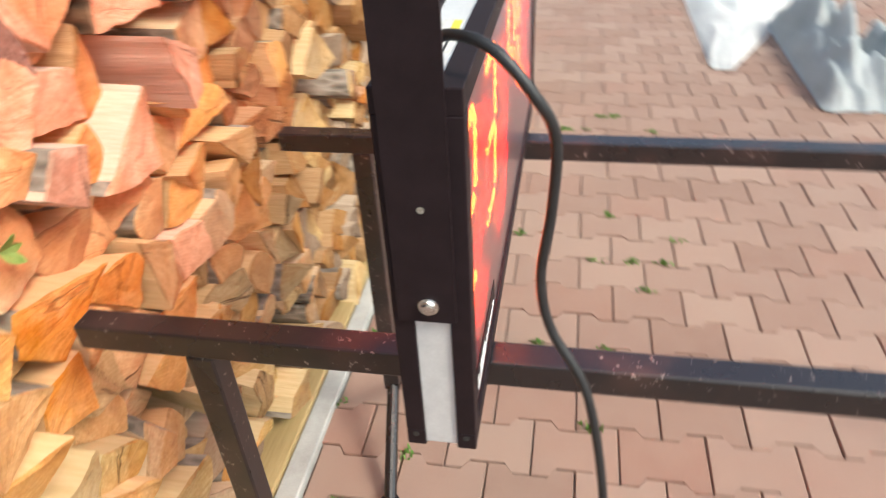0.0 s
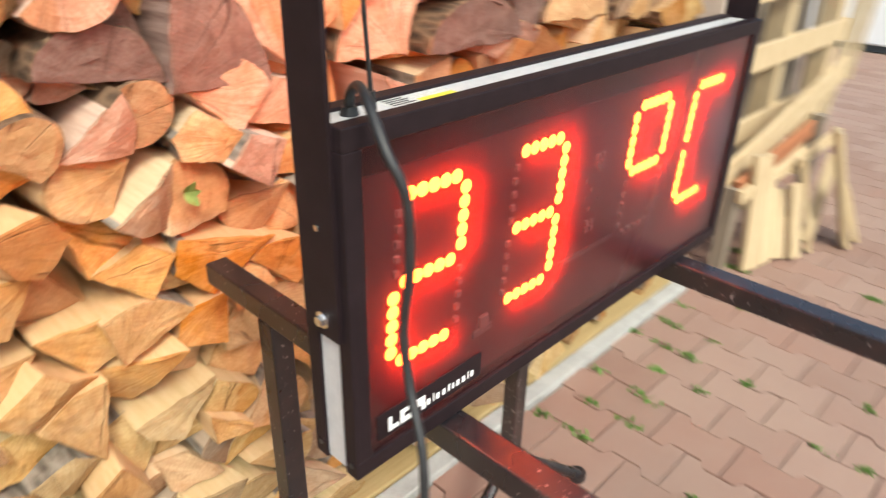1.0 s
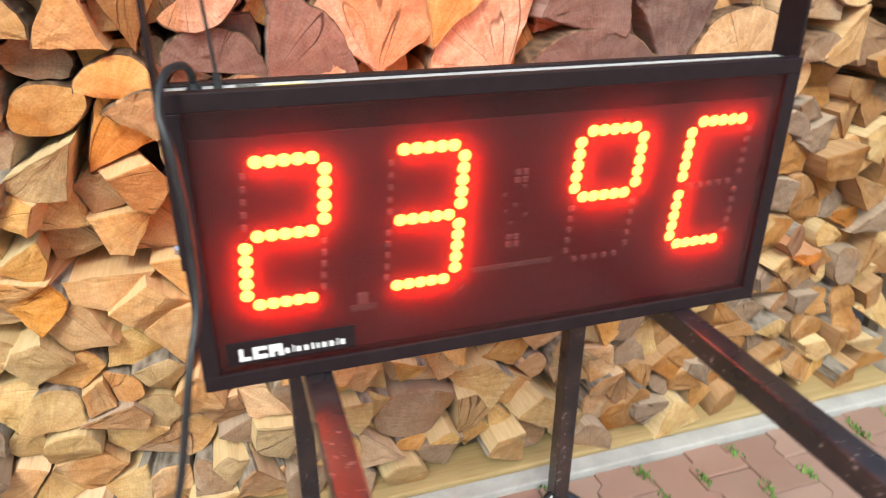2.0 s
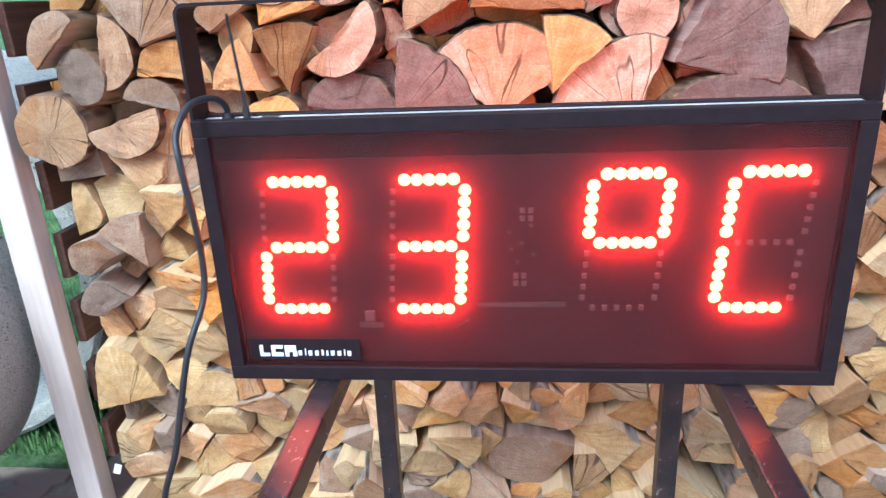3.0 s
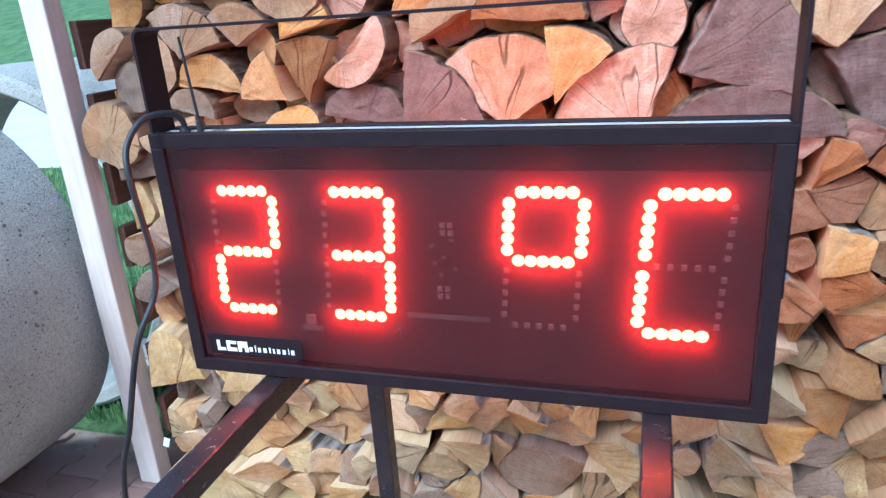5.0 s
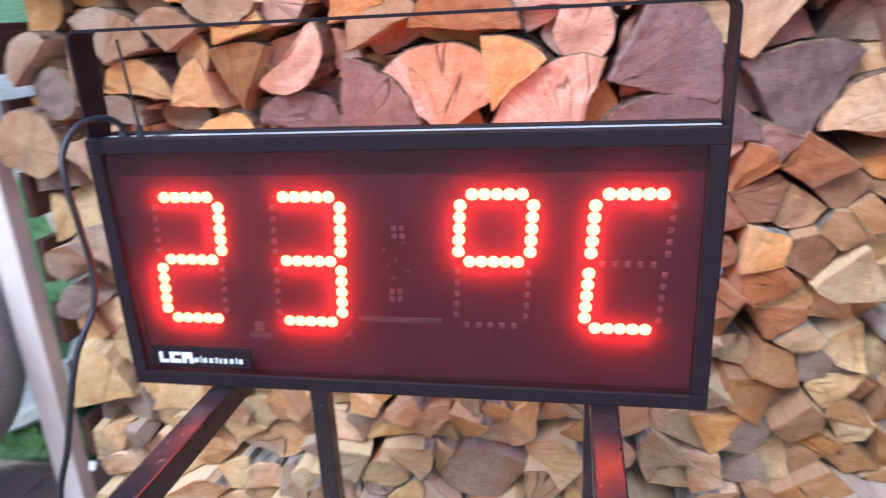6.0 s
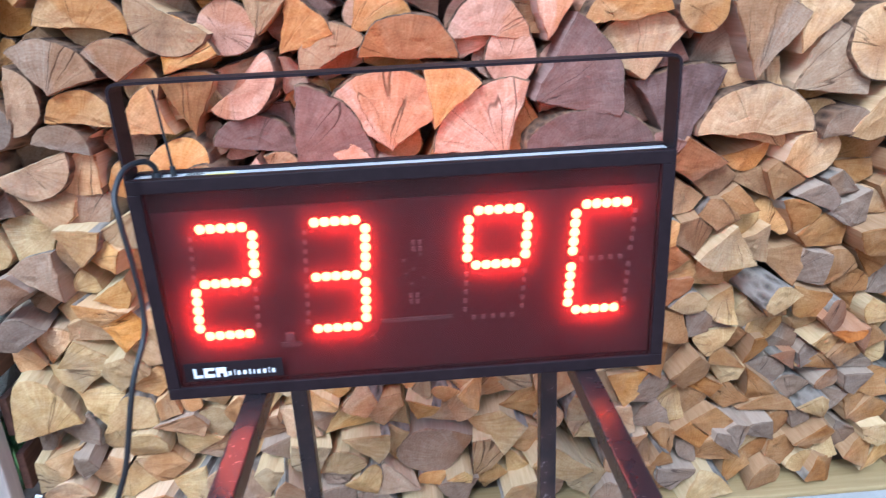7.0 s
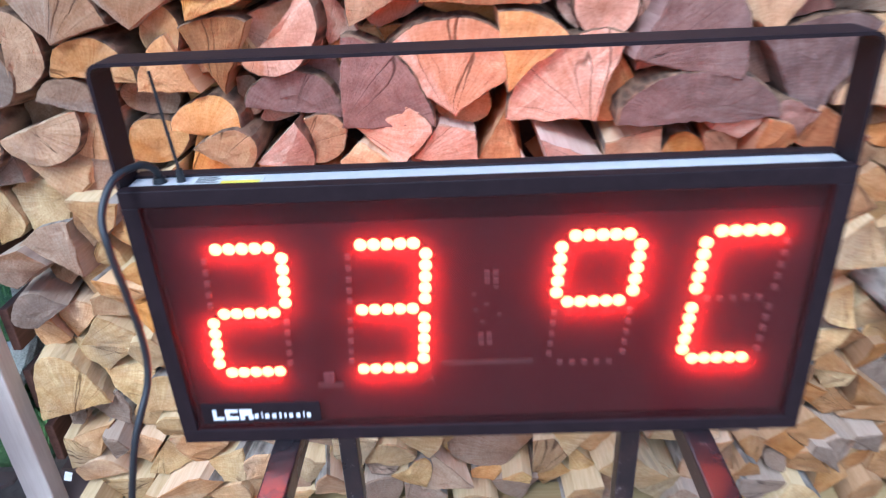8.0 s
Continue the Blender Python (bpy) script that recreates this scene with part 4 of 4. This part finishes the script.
stack = thing("firewood_stack", "tall stack of split firewood, sawn ends facing out", "firewood")
LOG_PARTS = 0
rest = {}
for k, (x, z, reach, facing, spread, flat, tone) in enumerate((*BIG_TOP, *BIG_MIDDLE, *BIG_LOW)):
    front = 0.598 + 0.016 * ((k * 7) % 5 - 2) / 2 + (0.012 if tone == "umber" else 0.0)
    bm, (px, pz) = sector_log(x / 100, z / 100 + LIFT, 1.06 * reach / 100, facing, spread, flat)
    LOG_PARTS += 1
    ob = new("split_log", mesh_of("split_log", bm, END[tone], SIDE[tone], BARK))
    ob.parent = stack
    ob.location = (px, front, pz)


def inside_big(x, z):
    """Whether a place on the face lies in one of the big logs."""
    for bx, bz, reach, facing, spread, flat, _ in (*BIG_TOP, *BIG_MIDDLE, *BIG_LOW):
        dx, dz = x - bx / 100, z - bz / 100 - LIFT
        if math.hypot(dx, dz) < reach / 100:
            off = abs((math.degrees(math.atan2(dz, dx)) - facing + 180) % 360 - 180)
            if off < spread / 2 or spread > 350:
                return True
    return False


order = sorted(range(len(logs)), key=lambda i: abs(logs[i][0] - 0.45) + 0.8 * abs(logs[i][1] - 0.75))
for i in order:
    x, z, r = logs[i]
    poly = cell(i)
    if len(poly) < 3:
        continue
    covered = -0.62 < x < 1.5 and (1.05 < z < 1.42 or z > 1.0 and inside_big(x, z))
    upper = z > 1.0
    tone, kind = tone_at(x, z), ""
    for mx, mz, mtone, mkind in MARKED:
        if abs(mx / 100 - x) < 0.012 and abs(mz / 100 + LIFT - z) < 0.012:
            tone, kind = mtone, mkind
    bm, (px, pz) = log_mesh(poly, r, upper, kind)
    y = (0.605 if upper else 0.615 if z > 0.45 else 0.562 + 0.11 * z) + rng.gauss(0, 0.018 if upper else 0.024) + (0.07 if covered else 0.0)
    if LOG_PARTS < 300:
        LOG_PARTS += 1
        me = mesh_of("split_log", bm, END[tone], SIDE[tone], BARK if upper else GREY_BARK)
        ob = new("split_log", me)
        ob.parent = stack
        ob.location = (px, y, pz)
    else:
        bm.transform(Matrix.Translation((px, y, pz)))
        rest.setdefault((tone, upper), []).append(mesh_of("more", bm, END[tone]))
for (tone, upper), meshes in rest.items():
    bm = bmesh.new()
    for me in meshes:
        bm.from_mesh(me)
        bpy.data.meshes.remove(me)
    ob = new("log_pile", mesh_of("log_pile", bm, END[tone], SIDE[tone], BARK if upper else GREY_BARK))
    ob.parent = stack
    tagged(ob, kind="stuff")

# small things caught on the stack
leaf = thing("leaf", "small fresh green leaf lying on the firewood", "leaf", (0.137, 0.583, 0.886))
for turn, long in ((20, 0.034), (75, 0.026), (150, 0.03)):
    bm = bmesh.new()
    spine = [bm.verts.new((0.0, -0.001 * k, long * k / 4)) for k in range(5)]
    for sgn in (-1, 1):
        side = [bm.verts.new((sgn * 0.0085 * math.sin(math.pi * (k + 0.4) / 4.6), -0.001 * k - 0.003, long * k / 4)) for k in range(5)]
        for k in range(4):
            bm.faces.new((spine[k], spine[k + 1], side[k + 1], side[k]))
    bmesh.ops.solidify(bm, geom=bm.faces, thickness=0.0006)
    part("blade", bm, LEAF, leaf, at=pose(0, 0, 0, 35, turn, 0))
scrap = new("plastic_scrap", mesh_of("plastic_scrap", boxed((-0.010, -0.002, -0.018), (0.008, 0.002, 0.02), 0.002, pose(0, 0, 0, 15, 24, 10)), WHITE_BAG))
scrap.location = (-0.618, 0.553, 0.19)
tagged(scrap, "scrap of white plastic caught beside the firewood", "scrap")

# ---- concrete rings ----
def concrete_ring(x, y, z, r, length, label):
    """A well ring lying on its side, axis along the yard's depth."""
    seg, wall = 72, 0.062
    bm = bmesh.new()
    prof = [(r - wall, 0.012), (r - wall + 0.012, 0.0), (r - 0.014, 0.0), (r, 0.014), (r + 0.004, length * 0.5), (r, length - 0.014), (r - 0.014, length),
            (r - wall + 0.03, length), (r - wall + 0.03, length - 0.03), (r - wall, length - 0.03)]
    rows = []
    for k in range(seg):
        a = k * math.tau / seg
        c, s = math.cos(a), math.sin(a)
        rows.append([bm.verts.new(((q + 0.004 * noise.noise(Vector((3 * c, 3 * s, 4 * t)))) * c, t, (q + 0.004 * noise.noise(Vector((3 * c, 3 * s, 4 * t)))) * s)) for q, t in prof])
    for a, b in zip(rows, rows[1:] + rows[:1]):
        for i in range(len(prof)):
            j = (i + 1) % len(prof)
            bm.faces.new((a[i], a[j], b[j], b[i]))
    ob = new("concrete_ring", mesh_of("concrete_ring", bm, CONCRETE))
    ob.location = (x, y, z)
    return tagged(ob, label, "concrete ring", "concrete rings")


concrete_ring(-1.42, 0.255, 0.60, 0.60, 0.425, "rough grey concrete well ring lying on the paving")
concrete_ring(-1.38, 0.88, 0.60, 0.60, 0.48, "rough grey concrete well ring behind the first one")

# ---- scrap timber and sacks at the far end of the yard ----
pallet = thing("pallet", "raw timber pallet standing on edge past the firewood", "pallet", (2.14, 0.62, 0.0))
for z in (0.10, 0.40, 0.70, 0.97):
    part("board", boxed((0.0, -0.011, z), (1.5, 0.011, z + 0.105), 0.003), RAW_PLANK, pallet)
for k in range(3):
    part("bearer", boxed((0.02 + k * 0.69, 0.012, 0.0), (0.11 + k * 0.69, 0.10, 1.07), 0.003), RAW_PLANK, pallet)
boards = thing("old_boards", "weathered grey-brown boards standing on end behind the pallet", "boards", (2.12, 0.80, 0.0))
pile = random.Random(8)
for k in range(18):
    x, h = 0.105 * k, pile.uniform(0.75, 1.12)
    part("board", boxed((x, -0.012, 0.0), (x + pile.uniform(0.075, 0.1), 0.012, h), 0.003), OLD_PLANK, boards, at=pose(0, pile.uniform(-0.02, 0.02), 0, pile.uniform(-3, 0), pile.uniform(-2, 2), 0))


def beam(name, a, b, wide, thick, material, label, category, group):
    """A sawn board from a to b."""
    a, b = Vector(a), Vector(b)
    ob = new(name, mesh_of(name, boxed((-wide / 2, -thick / 2, 0), (wide / 2, thick / 2, (b - a).length), 0.002), material))
    ob.matrix_basis = Matrix.Translation(a) @ (b - a).to_track_quat("Z", "Y").to_matrix().to_4x4()
    return tagged(ob, label, category, group)


for a, b, wide in (((2.27, 0.37, 0.012), (2.29, 0.42, 0.47), 0.085), ((2.36, 0.35, 0.012), (2.37, 0.41, 0.36), 0.07), ((2.50, 0.28, 0.012), (2.52, 0.35, 0.31), 0.06),
                   ((2.44, 0.33, 0.012), (2.50, 0.40, 0.28), 0.06), ((2.62, 0.26, 0.012), (2.58, 0.36, 0.40), 0.055), ((2.79, 0.17, 0.012), (2.72, 0.30, 0.50), 0.10),
                   ((2.88, 0.15, 0.012), (2.85, 0.24, 0.24), 0.07), ((2.70, 0.30, 0.012), (2.95, 0.34, 0.33), 0.05)):
    beam("offcut", a, b, wide, 0.024, RAW_PLANK, "short raw timber offcut standing in the heap", "offcut", "timber offcuts")
beam("plank", (2.16, 0.43, 0.33), (3.05, 0.37, 0.40), 0.024, 0.05, RAW_PLANK, "long raw plank lying across the heap of offcuts", "plank", "heap planks")
beam("plank", (2.16, 0.51, 0.36), (3.35, 0.50, 0.62), 0.024, 0.12, RAW_PLANK, "wide raw plank leaning along the pallet", "plank", "heap planks")
beam("plank", (2.20, 0.46, 0.34), (2.90, 0.45, 0.44), 0.024, 0.07, RED_PLANK, "reddish brown stained plank on the heap", "plank", "heap planks")
for a, b in (((2.20, 0.47, 0.0), (2.20, 0.47, 0.35)), ((2.95, 0.44, 0.0), (2.95, 0.44, 0.49))):
    beam("offcut", a, b, 0.06, 0.05, OLD_PLANK, "weathered timber offcut holding up the planks", "offcut", "timber offcuts")


def sheet(name, x, y, sx, sy, h, material, label, category, seed, turn=0.0, taper=1.0):
    """A crumpled heap of sheeting on the ground."""
    bm = bmesh.new()
    n = 26
    grid = []
    for i in range(n + 1):
        row = []
        for j in range(n + 1):
            u, v = i / n * 2 - 1, j / n * 2 - 1
            edge = max(0.0, 1 - max(abs(u), abs(v)) ** 3)
            f = abs(noise.noise(Vector((u * 2.2 + seed, v * 1.3, seed)))) + 0.35 * abs(noise.noise(Vector((u * 6 + seed, v * 3, 2 * seed))))
            across = sy * v * (taper + (1 - taper) * (u + 1) / 2)
            row.append(bm.verts.new((sx * u + 0.03 * noise.noise(Vector((u * 4, v * 4, seed))), across, 0.006 + h * edge * (0.35 + f))))
        grid.append(row)
    for i in range(n):
        for j in range(n):
            bm.faces.new((grid[i][j], grid[i + 1][j], grid[i + 1][j + 1], grid[i][j + 1]))
    bmesh.ops.solidify(bm, geom=bm.faces, thickness=0.004)
    ob = new(name, mesh_of(name, bm, material, smooth=True))
    ob.matrix_basis = pose(x, y, 0, rz=turn)
    return tagged(ob, label, category)


sheet("white_sack", 3.95, -1.0, 0.84, 0.44, 0.09, WHITE_BAG, "bright white empty sack lying on the paving", "sack", 3.1, turn=-13, taper=0.12)
sheet("plastic_sheet", 3.25, -1.32, 0.62, 0.16, 0.26, FILM, "crumpled translucent grey plastic sheeting", "plastic sheet", 5.7)
sheet("plastic_sheet", 3.05, -1.68, 0.50, 0.18, 0.32, FILM, "crumpled translucent grey plastic sheeting", "plastic sheet", 9.2)
bag = thing("tool_bag", "black tool bag with a yellow panel", "bag", (4.85, -0.85, 0.0))
part("body", boxed((-0.22, -0.13, 0.0), (0.22, 0.13, 0.30), 0.05), DARK_PLASTIC, bag)
part("panel", boxed((-0.16, -0.137, 0.10), (0.10, -0.129, 0.24), 0.003), YELLOW, bag, "yellow panel")
crate = thing("crate", "grey-green plastic crate standing on the paving", "crate", (5.75, -0.75, 0.0))
part("body", boxed((-0.3, -0.25, 0.03), (0.3, 0.25, 0.48), 0.02), CRATE, crate)
for dx in (-0.24, 0.24):
    part("skid", boxed((dx - 0.03, -0.24, 0.0), (dx + 0.03, 0.24, 0.03), 0.004), DARK_PLASTIC, crate)
white = thing("white_cabinet", "low white metal cabinet at the far end of the yard", "cabinet", (7.9, 1.5, 0.0))
part("body", boxed((-0.3, -0.7, 0.06), (0.3, 1.6, 0.8), 0.02), WHITE_BAG, white)
part("plinth", boxed((-0.27, -0.67, 0.0), (0.27, 1.57, 0.06)), DARK_PLASTIC, white)
for x, y, h in ((6.2, 1.16, 1.1), (4.6, 0.86, 0.9)):
    ob = new("stake", mesh_of("stake", boxed((-0.04, -0.03, 0), (0.04, 0.03, h), 0.005), RAW_PLANK))
    ob.matrix_basis = pose(x, y, 0, 3, 6, 12)
    tagged(ob, "raw timber stake standing beside the paving", "stake", "timber stakes")

# ---- weeds and grass ----
def blades(name, places, height, width, material, label, category):
    bm = bmesh.new()
    for x, y, z in places:
        a, h = rng.uniform(0, math.tau), height * rng.uniform(0.5, 1.2)
        dx, dy = math.cos(a), math.sin(a)
        tip = Vector((x + 0.5 * h * dx * rng.random(), y + 0.5 * h * dy * rng.random(), z + h))
        b0 = bm.verts.new((x - width * dy, y + width * dx, z))
        b1 = bm.verts.new((x + width * dy, y - width * dx, z))
        mid = (Vector((x, y, z)) * 0.45 + tip * 0.55) + Vector((0, 0, 0.12 * h))
        m0 = bm.verts.new(mid + Vector((-0.8 * width * dy, 0.8 * width * dx, 0)))
        m1 = bm.verts.new(mid + Vector((0.8 * width * dy, -0.8 * width * dx, 0)))
        t = bm.verts.new(tip)
        bm.faces.new((b0, b1, m1, m0))
        bm.faces.new((m0, m1, t))
    ob = new(name, mesh_of(name, bm, material))
    return tagged(ob, label, category, kind="stuff")


blades("grass", [(rng.uniform(-5.0, -0.88), 0.84 + 4.5 * rng.random() ** 1.4, 0.0) for _ in range(36000)], 0.06, 0.0028, GRASS, "short green lawn grass", "grass")
tufts = []
for k in range(56):
    row = rng.randrange(-2, 14)
    x, y = 0.66 + 0.139 * (row + 0.5) + rng.gauss(0, 0.004), rng.uniform(-0.45, 0.44) if k % 2 else rng.uniform(0.26, 0.47)
    tufts += [(x + rng.gauss(0, 0.008), y + rng.gauss(0, 0.014), -0.004) for _ in range(rng.randrange(8, 26))]
blades("weeds", tufts, 0.019, 0.0038, WEED, "small green weeds growing in the paving joints", "weeds")

# ---- paving ----
PITCH, LONG, AMP, DEEP = 0.139, 0.20, 0.0125, 0.06
half = LONG / 2 - 0.0017
wave = [(-half, 1), (-0.058, 1), (-0.040, -1), (0.040, -1), (0.058, 1), (half, 1)]
outline = [(PITCH / 2 - 0.0017 + AMP * s, y) for y, s in wave] + [(-(PITCH / 2 - 0.0017 + AMP * s), y) for y, s in reversed(wave)]


def paver_mesh():
    bm = bmesh.new()
    top = [bm.verts.new((x * 0.965, y * 0.975, 0.0)) for x, y in outline]
    rim = [bm.verts.new((x, y, -0.0035)) for x, y in outline]
    low = [bm.verts.new((x, y, -0.03)) for x, y in outline]
    bm.faces.new(top)
    n = len(outline)
    for a, b in ((top, rim), (rim, low)):
        for i in range(n):
            bm.faces.new((a[i], a[(i + 1) % n], b[(i + 1) % n], b[i]))
    return mesh_of("paver", bm, PAVER)


paver = paver_mesh()
pavement = thing("pavement", "pinkish red interlocking concrete pavers, weeds in the joints", "pavement", kind="structure")
spots = []
for i in range(-26, 50):
    for k in range(-26, 12):
        x, y = 0.66 + i * PITCH, -0.026 + 0.1 + k * LONG + (0.1 if i % 2 else 0.0)
        if y > 0.48 and -0.72 < x < 2.10 or y > (0.72 if x < -0.86 else 1.3) and x < 2.10:
            continue
        spots.append((abs(x - 0.9) + abs(y + 0.1) * 1.2, x, y))
spots.sort()
for n, (_, x, y) in enumerate(spots[:300]):
    ob = new("paver", paver)
    ob.parent = pavement
    ob.matrix_basis = pose(x, y, rng.uniform(-0.002, 0.001), rng.gauss(0, 0.25), rng.gauss(0, 0.25), rng.gauss(0, 0.3))
co = np.array([v.co[:] for v in paver.vertices])
faces = [tuple(p.vertices) for p in paver.polygons]
verts, polys = [], []
for _, x, y in spots[300:]:
    base = len(verts)
    verts += [(a + x, b + y, c + 0.0005 * ((base // 12) % 3)) for a, b, c in co]
    polys += [tuple(base + q for q in f) for f in faces]
me = bpy.data.meshes.new("paving_field")
me.from_pydata([tuple(float(c) for c in v) for v in verts], [], polys)
me.materials.append(PAVER)
ob = new("paving_field", me)
ob.parent = pavement
tagged(ob, kind="stuff")
